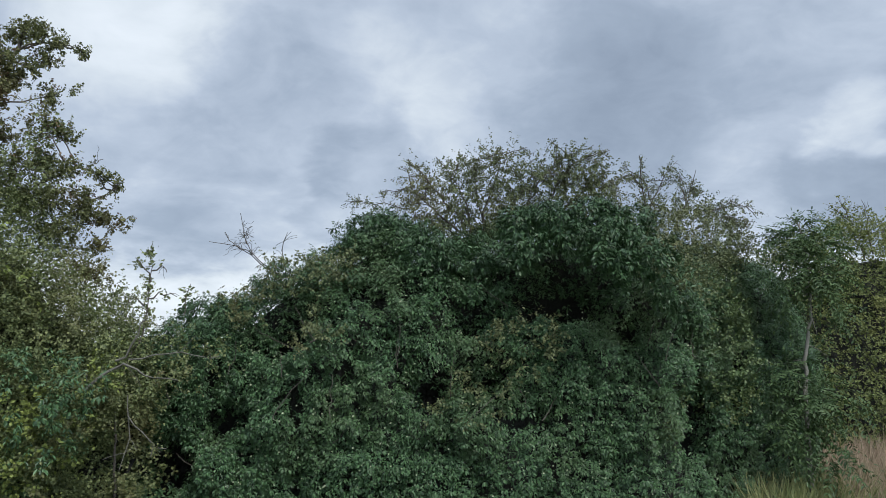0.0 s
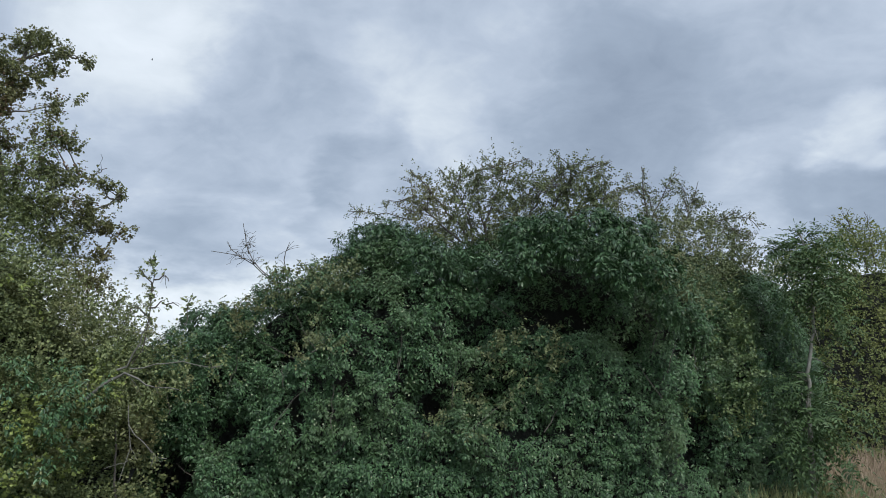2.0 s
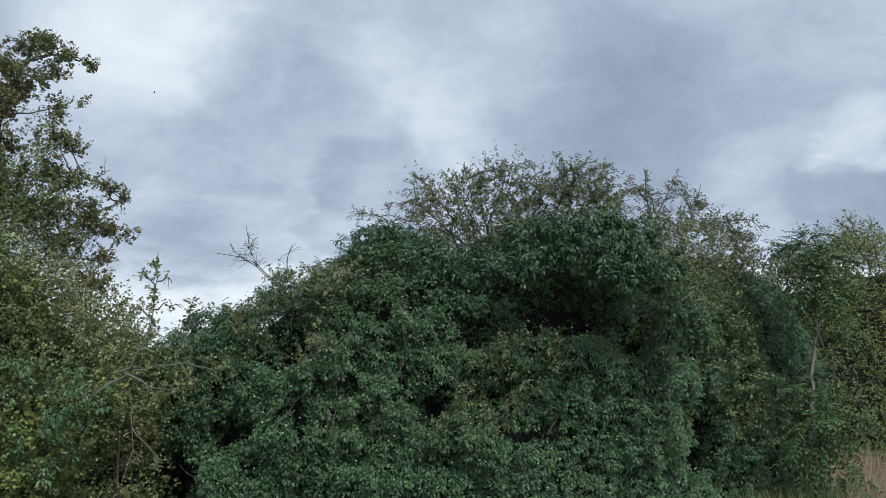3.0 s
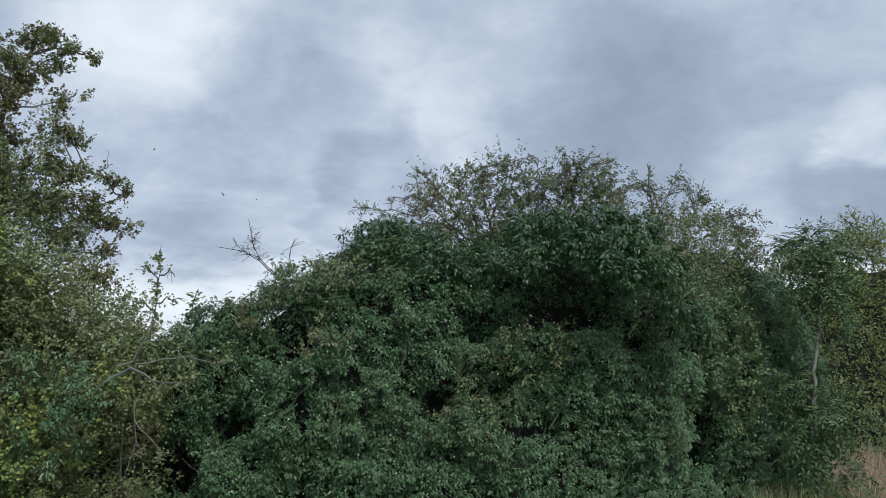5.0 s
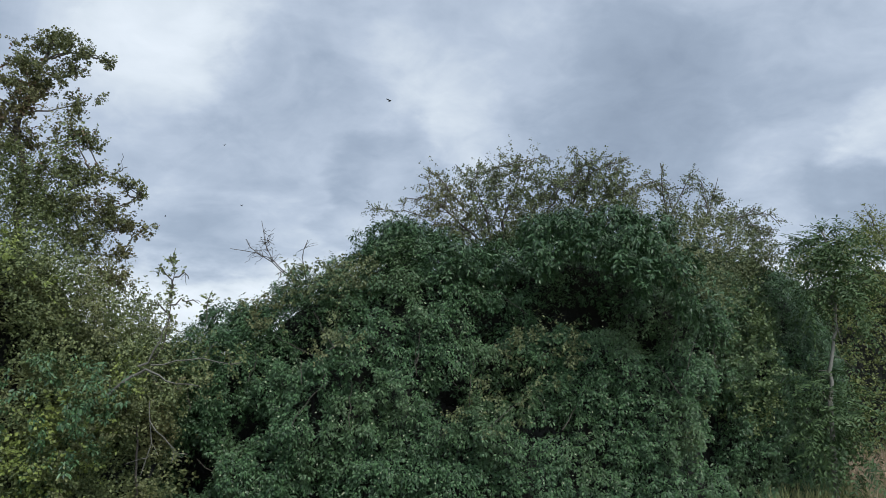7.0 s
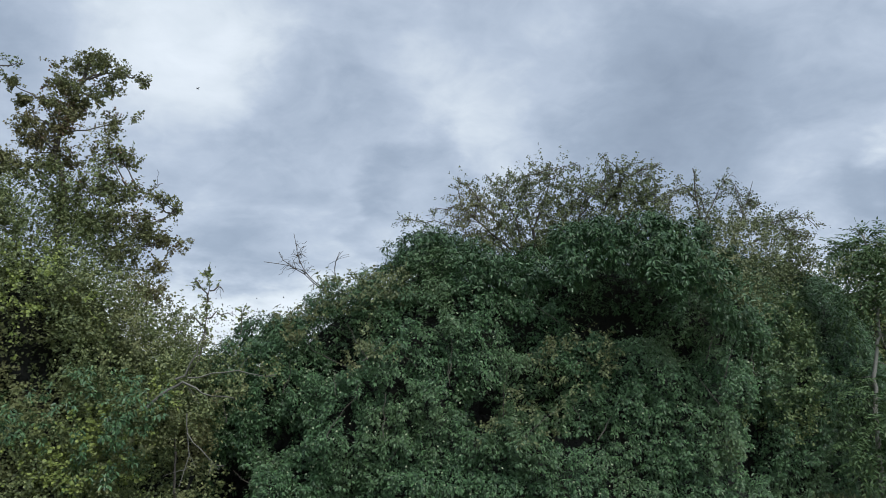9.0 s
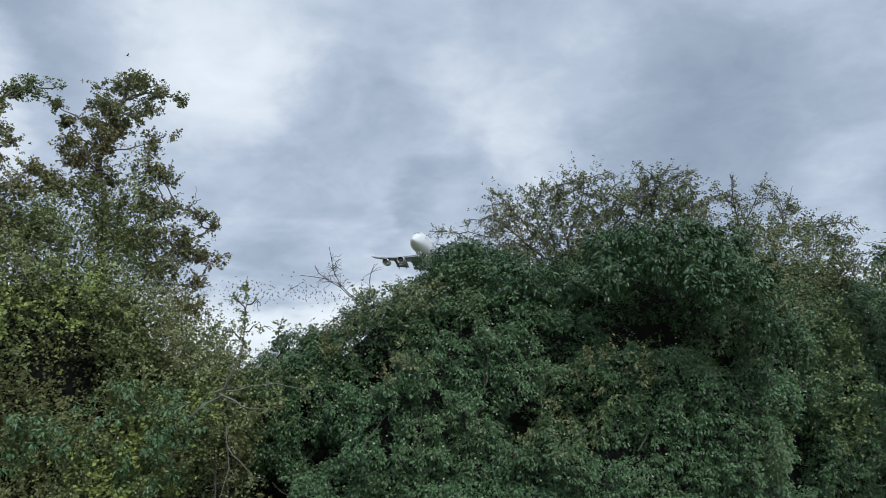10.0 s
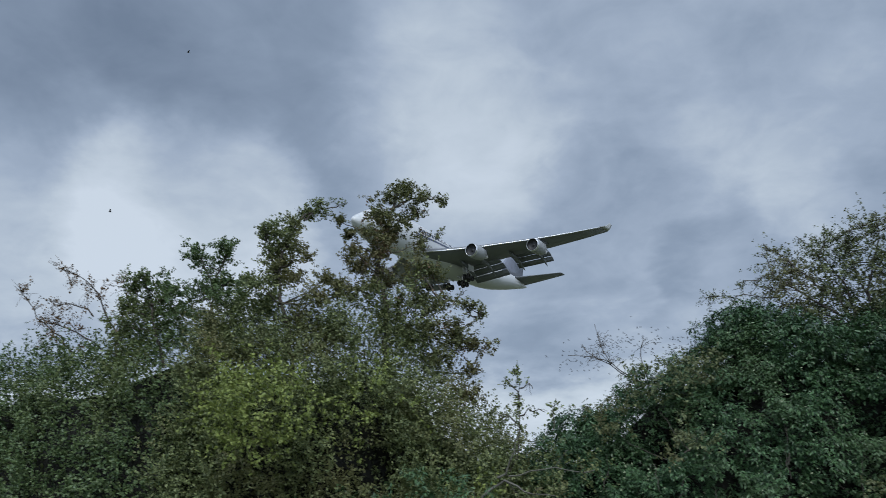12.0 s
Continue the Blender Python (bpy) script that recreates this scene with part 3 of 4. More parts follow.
# leafy clumps of the thorn trees: place and radius
TREE_CLUMPS = [(-3.94, 6.50, 4.71, 0.07), (-4.16, 6.50, 4.62, 0.10), (-3.73, 6.41, 4.57, 0.12), (-3.76, 6.77, 4.64, 0.07), (-4.14, 6.33, 4.39, 0.13), (-3.94, 6.38, 4.32, 0.13), (-3.88, 6.74, 4.49, 0.08), (-4.12, 6.20, 4.12, 0.12), (-4.08, 6.49, 4.19, 0.14), (-3.78, 6.67, 4.09, 0.11), (-4.05, 6.24, 3.91, 0.14), (-4.38, 6.42, 3.94, 0.11), (-3.73, 6.52, 3.72, 0.12), (-3.63, 6.64, 3.70, 0.08), (-4.21, 6.50, 3.68, 0.19), (-3.50, 6.55, 3.34, 0.13), (-3.83, 6.70, 3.44, 0.13), (-4.02, 6.46, 3.35, 0.21), (-3.40, 6.65, 3.07, 0.11), (-3.33, 7.03, 2.94, 0.15)]
LOWER_CLUMPS = [(-4.49, 6.13, 4.31, 0.05), (-4.49, 6.28, 4.19, 0.07), (-4.25, 6.08, 3.91, 0.09), (-4.39, 6.38, 3.81, 0.10), (-3.40, 6.76, 2.96, 0.13), (-3.60, 6.58, 3.05, 0.15), (-3.99, 6.67, 3.09, 0.22), (-3.23, 6.70, 3.28, 0.06), (-3.22, 6.95, 3.25, 0.04), (-3.35, 6.90, 2.65, 0.08), (-3.53, 6.55, 2.73, 0.17), (-3.43, 6.97, 2.42, 0.11), (-4.25, 6.19, 3.48, 0.16), (-3.53, 6.69, 4.53, 0.04)]
ARCH_CLUMPS = [(-4.59, 5.81, 4.37, 0.09), (-4.76, 5.82, 4.34, 0.08), (-4.67, 5.50, 4.12, 0.11), (-5.01, 5.64, 4.14, 0.12), (-4.97, 5.44, 4.10, 0.06), (-4.75, 5.55, 3.97, 0.13), (-5.00, 5.69, 3.94, 0.11), (-4.61, 5.58, 3.82, 0.11), (-4.95, 5.58, 3.74, 0.12), (-4.98, 5.56, 3.59, 0.11), (-4.91, 5.31, 3.49, 0.10), (-4.94, 5.74, 3.75, 0.09), (-4.69, 5.61, 3.57, 0.10), (-4.48, 5.84, 3.58, 0.07), (-4.48, 6.08, 3.58, 0.08), (-4.48, 5.67, 3.36, 0.12), (-4.44, 6.07, 3.46, 0.12), (-4.92, 5.54, 3.37, 0.16)]
YOUNG_CLUMPS = [(-5.83, 5.33, 3.95, 0.11), (-5.83, 5.51, 3.87, 0.12), (-5.50, 5.42, 3.98, 0.08), (-5.69, 5.68, 4.13, 0.04), (-5.67, 5.45, 3.63, 0.14), (-5.52, 5.52, 3.63, 0.09), (-5.92, 5.49, 3.55, 0.15), (-5.53, 5.42, 3.42, 0.13), (-5.55, 5.71, 3.43, 0.16), (-5.47, 5.79, 3.69, 0.07), (-5.85, 5.06, 3.46, 0.11), (-6.01, 5.38, 3.33, 0.16), (-6.07, 4.91, 3.64, 0.10), (-6.16, 4.89, 3.52, 0.09), (-6.16, 5.18, 3.62, 0.11), (-6.06, 4.78, 3.31, 0.11), (-6.17, 5.12, 3.39, 0.14), (-5.97, 5.19, 3.22, 0.15), (-5.20, 5.78, 3.36, 0.12), (-6.39, 4.94, 3.18, 0.13)]


# x along the hedge, heights, fronts, width
IVY_FORM = ((-3.5, -2.93, -2.65, -2.38, -2.07, -1.77, -1.46, -1.15, -0.96, -0.65, -0.4, 0.0, 0.6, 1.1, 1.7, 2.3, 3.0, 3.7, 4.3, 4.7),
            (1.80, 1.84, 1.96, 2.13, 2.20, 2.40, 2.56, 2.76, 2.94, 3.08, 3.03, 2.90, 3.04, 3.24, 3.22, 3.06, 2.96, 2.88, 2.6, 2.0),
            (6.7, 6.75, 6.77, 6.8, 6.83, 6.86, 6.88, 6.9, 6.9, 6.9, 6.95, 7.0, 7.1, 7.2, 7.3, 7.5, 7.9, 8.3, 8.6, 8.8), 2.3)
THORN_FORM = ((-5.6, -5.1, -4.5, -4.0, -3.6, -3.2, -2.9, -2.65), (2.95, 3.08, 3.12, 2.95, 2.55, 2.05, 1.6, 1.2), (4.7, 4.9, 5.2, 5.4, 5.6, 5.9, 6.1, 6.2), 1.7)
FAR_FORM = ((-11.5, -9.0, -8.2, -7.4, -6.6, -6.0, -5.4), (2.8, 2.7, 2.8, 2.85, 3.0, 3.1, 2.9), (3.6, 4.0, 4.2, 4.4, 4.6, 4.7, 4.8), 1.8)
YELLOW_FORM = ((4.4, 5.2, 5.9, 6.8, 8.0, 10.5), (2.6, 3.2, 3.35, 3.5, 3.5, 3.4), (9.5, 9.45, 9.5, 9.6, 9.8, 10.2), 2.2)


def ivy_hedge():
    rng = np.random.default_rng(11)
    ob = plant("ivy_hedge", "tall hedge wholly overgrown with dense dark green ivy", "hedge", 0.4, 8.0)
    leaves, buds, lower = Leaves(), Leaves(), Leaves()
    ivy = dict(slim=0.46, rosette=2)
    bush(rng, IVY_FORM, 5.0, 14600, leaves, per=12, leaf=0.034, hollow=-0.42, gap=-0.34, buds=buds, **ivy)
    bush(rng, IVY_FORM, 5.0, 6200, leaves, per=8, leaf=0.040, hollow=-2.0, sunk=0.17, slim=0.54, rosette=1)
    under("ivy_foliage", leaves.mesh("ivy_foliage"), IVY, ob)
    for centre, radii, shoots in (((0.71, 7.00, 2.95), (0.22, 0.24, 0.14), 46), ((1.10, 6.98, 2.98), (0.24, 0.24, 0.14), 50),
                                  ((1.49, 6.96, 3.02), (0.24, 0.24, 0.13), 50), ((1.87, 7.00, 2.96), (0.24, 0.25, 0.15), 50),
                                  ((0.80, 6.85, 2.73), (0.23, 0.20, 0.10), 36), ((1.20, 6.82, 2.78), (0.22, 0.20, 0.11), 36),
                                  ((1.59, 6.78, 2.78), (0.22, 0.20, 0.12), 36), ((1.92, 6.84, 2.70), (0.22, 0.20, 0.14), 36),
                                  ((0.74, 6.82, 2.56), (0.15, 0.14, 0.06), 18), ((1.42, 6.70, 2.56), (0.16, 0.16, 0.08), 22),
                                  ((1.64, 6.66, 2.52), (0.18, 0.16, 0.10), 28), ((1.59, 6.60, 2.34), (0.13, 0.13, 0.09), 18),
                                  ((2.02, 6.80, 2.50), (0.22, 0.20, 0.16), 36), ((2.20, 6.95, 2.20), (0.25, 0.22, 0.18), 40),
                                  ((-0.70, 7.75, 2.95), (0.45, 0.4, 0.22), 120), ((-2.4, 7.6, 2.08), (0.38, 0.35, 0.16), 90),
                                  ((-0.2, 7.3, 2.72), (0.3, 0.25, 0.18), 60), ((0.25, 7.4, 2.62), (0.25, 0.22, 0.16), 50)):
        blob(rng, centre, radii, shoots, lower, per=13, leaf=0.046, **ivy)
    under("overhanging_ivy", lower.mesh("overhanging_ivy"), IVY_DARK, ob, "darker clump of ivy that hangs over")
    olive = Leaves()
    for centre, radii, shoots in (((-1.34, 7.10, 2.40), (0.40, 0.2, 0.16), 60), ((-1.06, 7.15, 2.52), (0.25, 0.2, 0.12), 36), ((-1.40, 6.86, 1.98), (0.25, 0.14, 0.16), 40),
                                  ((-1.21, 6.80, 1.80), (0.22, 0.12, 0.10), 26), ((-1.75, 6.86, 2.08), (0.30, 0.16, 0.14), 46), ((0.81, 7.02, 1.73), (0.35, 0.12, 0.30), 50),
                                  ((0.2, 6.95, 1.2), (0.4, 0.12, 0.25), 40)):
        blob(rng, centre, radii, shoots, olive, per=20, leaf=0.030, slim=0.7, hang=0.4, reach=0.14, radial=0.03)
    under("olive_growth", olive.mesh("olive_growth"), HAWTHORN_DULL, ob, "dull olive-green shoots among the ivy")

    under("flower_bud", buds.mesh("flower_bud"), IVY_BUD, ob, "pale green ivy flower heads")
    under("shade_core", shade_core("shade_core", IVY_FORM, 5.0, 0.36), THICKET_SHADE, ob, "woody inside of the hedge, coloured near-black for its shade")
    for _ in range(34):
        x = rng.uniform(-3.0, 4.2)
        p, out = section(x, math.pi * rng.uniform(0.03, 0.2), IVY_FORM)
        a = p + out * (lump(p, 5.0) + 0.02)
        b = a + np.array([rng.normal(0, 0.25), rng.uniform(-0.15, 0.05), rng.uniform(0.15, 0.45)])
        stem = [(smooth_path([a, (a + b) / 2 + rng.normal(0, 0.04, 3), b], 6, rng, 0.01), np.linspace(0.005, 0.002, 6))]
        under("dry_stem", tube_mesh("dry_stem", stem), BARK, ob, "grey-brown bare stem in the ivy")
    return ob


def thorn(name, label, limbs, leaf_mat, seed, category="tree", clumps=(), pale=0, **kw):
    """A hawthorn: trunk and limbs with side twigs, and an open crown."""
    rng = np.random.default_rng(seed)
    x, y, _ = limbs[0][1][0]
    ob = plant(name, label, category, round(x, 2), round(y, 2))
    crown = Leaves()
    for k, limb in enumerate(limbs):
        stems = []
        grow(rng, [limb], stems, crown, **(kw if k < len(limbs) - pale else dict(kw, forks=0, twigs=5, bare=0.5)))
        under("trunk" if k == 0 else "limb", tube_mesh("limb", stems, 5), BARK if k < len(limbs) - pale else PALE_BARK, ob)
    bones = np.concatenate([smooth_path(pts, 24, rng) for _, pts in limbs[:max(1, len(limbs) - pale)]])
    for x, y, z, r in clumps:
        end = np.array([x, y, z])
        cost = np.linalg.norm(bones - end, axis=1) + 3.0 * np.maximum(0, bones[:, 2] - z + 0.08)
        root = bones[int(np.argmin(cost))]
        mid = (root + end) / 2 + rng.normal(0, 0.03, 3) + np.array([0, 0, -0.03])
        path = smooth_path([root, mid, end, end + (end - mid) * 0.3], 9, rng, 0.006)
        under("limb", tube_mesh("limb", [(path, np.linspace(0.010, 0.003, 9))], 5), BARK, ob)
    clumped(rng, clumps, crown)
    under("crown", crown.mesh("crown", SMALL), leaf_mat, ob)
    return ob, rng


def clumped(rng, clumps, leaves, per=24, leaf=0.023, many=1.0):
    """Leafy sprays that fan out at the ends of the limbs, with ragged edges."""
    for x, y, z, r in clumps:
        for _ in range(max(2, int(r * 64 * many))):
            c = np.array([x, y, z]) + rng.normal(0, 0.5, 3) * r * np.array([1.2, 1.0, 0.6])
            blob(rng, c, (r * 0.36, r * 0.36, r * 0.22), 6, leaves, per=per, leaf=leaf, slim=0.8, hang=0.1, reach=0.06 + r * 0.35, radial=0.020, lift=0.35, seed=x * 3, gaps=-1.0, inner=0.1)


def to_ground(limbs):
    """Leads the first limb down to the ground."""
    r, pts = limbs[0]
    x, y, z = pts[0]
    return [(r * 1.3, [(x + 0.06, y + 0.05, -0.05), (x - 0.03, y + 0.02, z * 0.5)] + pts)] + limbs[1:]


def hedge_plants():
    ivy_hedge()
    # the tall hawthorn with its leafy skirt
    ob, rng = thorn("hawthorn_tree", "tall hawthorn tree with ragged green and rusty crown", to_ground(TREE_LIMBS) + LOW_LIMBS, HAWTHORN_BROWN, 21, clumps=TREE_CLUMPS + LOWER_CLUMPS, twig=0.20, twigs=9, cluster=18, leaf=0.024, bare=0.2, spread=0.022, start=0.1, gather=0.85, forks=1, fork=0.25, pale=5)
    skirt, fresh, rusty, skirt_front = Leaves(), Leaves(), Leaves(), Leaves()
    bush(rng, THORN_FORM, 9.0, 2600, skirt, per=10, leaf=0.036, slim=0.75, hang=0.2, reach=0.2, hollow=-2.0, sunk=0.26)
    bush(rng, THORN_FORM, 9.0, 7000, skirt, per=28, leaf=0.027, slim=0.68, hang=0.15, reach=0.32, radial=0.028, lift=0.6, hollow=-0.36, tufts=0.36, gap=-0.10)
    under("skirt", skirt.mesh("skirt", SMALL), HAWTHORN, ob)
    blob(rng, (-3.85, 6.3, 3.45), (0.30, 0.3, 0.5), 60, rusty, per=26, leaf=0.029, slim=0.75, hang=0.15, reach=0.25, inner=0.2)
    # the small clump at x -2.70 stands in for sunlit field behind a gap
    for centre, radii, shoots in (((-4.01, 4.60, 2.07), (0.42, 0.25, 0.35), 80), ((-4.32, 4.59, 2.10), (0.3, 0.25, 0.3), 55), ((-4.25, 4.51, 2.24), (0.3, 0.25, 0.25), 60), ((-3.20, 5.45, 0.80), (0.25, 0.2, 0.2), 50), ((-3.05, 5.50, 1.08), (0.2, 0.15, 0.14), 26), ((-2.60, 5.72, 0.62), (0.09, 0.09, 0.14), 14), ((-2.70, 5.72, 1.38), (0.12, 0.1, 0.08), 14), ((-3.53, 5.34, 2.30), (0.3, 0.2, 0.25), 25)):
        blob(rng, centre, radii, shoots, fresh, per=20, leaf=0.030, slim=0.75, hang=0.05, reach=0.28, lift=0.5, inner=0.4)
    for centre, radii, shoots in (((-2.97, 5.78, 1.04), (0.42, 0.3, 0.5), 330), ((-3.05, 5.87, 1.62), (0.36, 0.3, 0.42), 260), ((-3.32, 5.78, 2.16), (0.28, 0.3, 0.30), 110), ((-2.97, 5.67, 0.64), (0.45, 0.3, 0.4), 260)):
        blob(rng, centre, radii, shoots, rusty, per=24, leaf=0.026, slim=0.68, hang=0.12, reach=0.22, lift=0.4, inner=0.5)
    for centre, radii, shoots in (((-2.62, 6.36, 1.52), (0.30, 0.2, 0.22), 50), ((-2.66, 6.26, 1.18), (0.25, 0.2, 0.3), 60), ((-2.28, 6.62, 1.66), (0.28, 0.2, 0.16), 34)):
        blob(rng, centre, radii, shoots, skirt_front, per=22, leaf=0.027, slim=0.75, hang=0.12, reach=0.22, lift=0.3, inner=0.3)
    under("low_spray", skirt_front.mesh("low_spray", SMALL), HAWTHORN, ob, "loose olive-green low sprays")
    red = Leaves()
    clumped(rng, TREE_CLUMPS[4:20], red, per=8, many=0.35)
    under("rusty_leaf", red.mesh("rusty_leaf", SMALL), HAWTHORN_RED, ob, "rusty red-brown turning leaves")
    creeper = Leaves()
    for centre, radii, shoots in (((-3.30, 5.31, 1.39), (0.9, 0.2, 0.3), 110), ((-3.72, 4.71, 1.27), (0.6, 0.2, 0.25), 70), ((-2.89, 5.49, 0.83), (0.4, 0.2, 0.3), 60)):
        blob(rng, centre, radii, shoots, creeper, per=11, leaf=0.034, slim=0.46, rosette=2)
    under("rusty_spray", rusty.mesh("rusty_spray", SMALL), HAWTHORN, ob, "dull olive and rusty leaves")
    under("creeping_ivy", creeper.mesh("creeping_ivy"), IVY, ob, "ivy climbing into the bush")
    under("fresh_growth", fresh.mesh("fresh_growth", SMALL), FRESH, ob, "bright yellow-green young leaves, one clump standing in for the field beyond")
    under("shade_core", shade_core("shade_core", THORN_FORM, 9.0, 0.45), THICKET_SHADE, ob, "woody inside of the bush, coloured near-black for its shade")
    # its neighbours
    thorn("hawthorn_tree", "hawthorn with arching leafy limbs", to_ground(ARCH_LIMBS), HAWTHORN, 22, clumps=ARCH_CLUMPS, twig=0.16, twigs=8, cluster=16, leaf=0.024, bare=0.2, spread=0.022, start=0.1, gather=0.85, forks=1, fork=0.2)
    thorn("hawthorn_tree", "young hawthorn with loose upright leafy limbs", to_ground(YOUNG_LIMBS), SHRUB, 23, clumps=YOUNG_CLUMPS, twig=0.18, twigs=10, cluster=18, leaf=0.024, bare=0.2, spread=0.024, start=0.12, gather=0.85)
    thorn("thorn_bush", "thin half-bare thorn bush with reddish leaves", to_ground(THIN_LIMBS), HAWTHORN_RED, 24, "bush", twig=0.3, twigs=26, cluster=20, leaf=0.026, bare=0.25, start=0.2, spread=0.03)
    ob = plant("hedge_shrub", "dense green hedge shrub beside the hawthorns", "bush", -8.0, 5.2)
    rng = np.random.default_rng(25)
    leaves = Leaves()
    bush(rng, FAR_FORM, 13.0, 2600, leaves, per=10, leaf=0.036, slim=0.75, hang=0.2, reach=0.2, hollow=-2.0, sunk=0.26)
    bush(rng, FAR_FORM, 13.0, 5600, leaves, per=24, leaf=0.030, slim=0.75, hang=0.2, reach=0.30, radial=0.028, lift=0.5, hollow=-0.6, tufts=0.28, gap=-0.34)
    under("foliage", leaves.mesh("foliage", SMALL), SHRUB, ob)
    under("shade_core", shade_core("shade_core", FAR_FORM, 13.0, 0.36), THICKET_SHADE, ob, "woody inside of the bush, coloured near-black for its shade")
    # on and behind the ivy
    ob, rng = thorn("hawthorn_bush", "airy grey-green hawthorn rising out of the ivy", to_ground(CREST_LIMBS), HAWTHORN_DULL, 31, "bush", twig=0.18, twigs=20, cluster=20, leaf=0.021, bare=0.15, start=0.3, spread=0.02, forks=7, fork=0.36, droop=0.5)
    fill = Leaves()
    for centre, radii, shoots in (((0.15, 8.30, 3.10), (0.35, 0.3, 0.18), 105), ((0.62, 8.25, 3.12), (0.35, 0.3, 0.18), 105), ((-0.12, 8.35, 3.28), (0.36, 0.3, 0.20), 66), ((-0.18, 8.25, 3.62), (0.22, 0.25, 0.14), 44), ((0.25, 8.30, 3.55), (0.34, 0.3, 0.26), 92), ((0.62, 8.30, 3.78), (0.34, 0.3, 0.16), 71),
                                  ((0.70, 8.30, 3.35), (0.40, 0.3, 0.24), 92), ((1.08, 8.28, 3.68), (0.36, 0.3, 0.20), 87), ((1.20, 8.28, 3.35), (0.40, 0.3, 0.22), 105), ((1.52, 8.20, 3.72), (0.34, 0.3, 0.16), 79),
                                  ((1.68, 8.20, 3.45), (0.34, 0.3, 0.24), 105), ((1.84, 8.20, 3.60), (0.20, 0.25, 0.16), 44)):
        blob(rng, centre, radii, shoots, fill, per=28, leaf=0.025, slim=0.75, hang=0.15, reach=0.26, radial=0.018, lift=0.10, inner=0.1)
    under("inner_leaves", fill.mesh("inner_leaves", SMALL), HAWTHORN_DULL, ob)
    ob, rng = thorn("hawthorn_bush", "spindly hawthorn with arching twigs above the hedge", to_ground(SIDE_LIMBS), HAWTHORN_DULL, 32, "bush", twig=0.15, twigs=24, cluster=20, leaf=0.021, bare=0.15, start=0.15, spread=0.025, forks=3, fork=0.3)
    fill = Leaves()
    blob(rng, (2.37, 7.12, 2.64), (0.35, 0.25, 0.34), 150, fill, per=28, leaf=0.024, slim=0.75, hang=0.15, reach=0.22, lift=0.4)
    blob(rng, (2.85, 8.6, 2.95), (0.85, 0.45, 0.42), 760, fill, per=28, leaf=0.024, slim=0.75, hang=0.15, reach=0.22, lift=0.4)
    under("inner_leaves", fill.mesh("inner_leaves", SMALL), HAWTHORN_DULL, ob)
    green = Leaves()
    blob(rng, (3.03, 8.05, 1.67), (0.35, 0.2, 0.75), 260, green, per=20, leaf=0.034, slim=0.7, hang=0.3, reach=0.2, lift=0.3)
    blob(rng, (2.43, 7.83, 0.96), (0.35, 0.2, 0.35), 130, green, per=20, leaf=0.034, slim=0.7, hang=0.3, reach=0.2, lift=0.3)
    under("leafy_growth", green.mesh("leafy_growth", SMALL), SHRUB, ob, "lighter green leafy shoots")
    thorn("dead_branch", "dead branch with bare grey twigs standing out of the ivy", BARE_LIMBS, HAWTHORN_DULL, 33, "branch", twig=0.19, twigs=24, cluster=1, leaf=0.02, bare=0.93, start=0.15)
    thorn("hawthorn_sprig", "slender hawthorn shoot with few leaves", to_ground(SPRIG_LIMBS), HAWTHORN, 34, "bush", twig=0.11, twigs=22, cluster=8, leaf=0.031, bare=0.2, start=0.35, spread=0.018)
    # the sapling and the yellowing bushes
    rng = np.random.default_rng(41)
    ob = plant("sapling", "slim pale-stemmed sapling with drooping green leaves", "tree", 4.0, 8.05)
    stems, leaves = [], Leaves()
    grow(rng, to_ground(SAPLING_STEM), stems, leaves, twig=0.32, twigs=6, cluster=6, leaf=0.05, bare=0.5, droop=0.3, start=0.15)
    under("stem", tube_mesh("stem", stems), SAPLING_BARK, ob)
    for centre, radii, many in (((4.03, 7.95, 2.98), (0.26, 0.25, 0.20), 70), ((3.80, 7.95, 2.86), (0.22, 0.22, 0.22), 55), ((4.22, 7.95, 2.80), (0.25, 0.22, 0.24), 65),
                                ((3.92, 7.90, 2.58), (0.26, 0.22, 0.22), 65), ((4.30, 7.95, 2.48), (0.22, 0.22, 0.22), 55), ((3.84, 7.92, 2.26), (0.16, 0.2, 0.2), 32),
                                ((4.30, 8.00, 2.12), (0.16, 0.2, 0.25), 36), ((3.70, 7.95, 1.42), (0.18, 0.2, 0.28), 45), ((4.24, 7.90, 1.10), (0.26, 0.22, 0.30), 60),
                                ((4.14, 8.10, 1.53), (0.14, 0.2, 0.2), 30), ((3.92, 7.72, 1.12), (0.22, 0.12, 0.30), 60), ((3.75, 7.75, 0.85), (0.28, 0.2, 0.38), 70), ((4.0, 7.75, 2.55), (0.2, 0.12, 0.2), 36), ((4.05, 7.75, 0.60), (0.25, 0.2, 0.3), 55)):
        u = unit(rng.normal(0, 1, (many, 3)))
        pinnate(rng, leaves, np.array(centre) + u * np.array(radii) * rng.uniform(0.2, 0.9, (many, 1)), u)
    under("crown", leaves.mesh("crown"), ASH, ob)
    ob = plant("yellowing_bush", "hedge bush with yellowing late summer leaves", "bush", 6.5, 10.8)
    leaves = Leaves()
    bush(rng, YELLOW_FORM, 17.0, 2200, leaves, per=9, leaf=0.042, slim=0.7, hang=0.3, reach=0.2, hollow=-2.0, sunk=0.26)
    bush(rng, YELLOW_FORM, 17.0, 5000, leaves, per=20, leaf=0.034, slim=0.65, hang=0.3, reach=0.26, radial=0.036, lift=0.4, hollow=-0.60, gap=-0.34)
    stems = []
    grow(rng, RIGHT_LIMBS, stems, leaves, twig=0.25, twigs=22, cluster=9, leaf=0.04, bare=0.15)
    under("foliage", leaves.mesh("foliage", SMALL), YELLOW, ob)
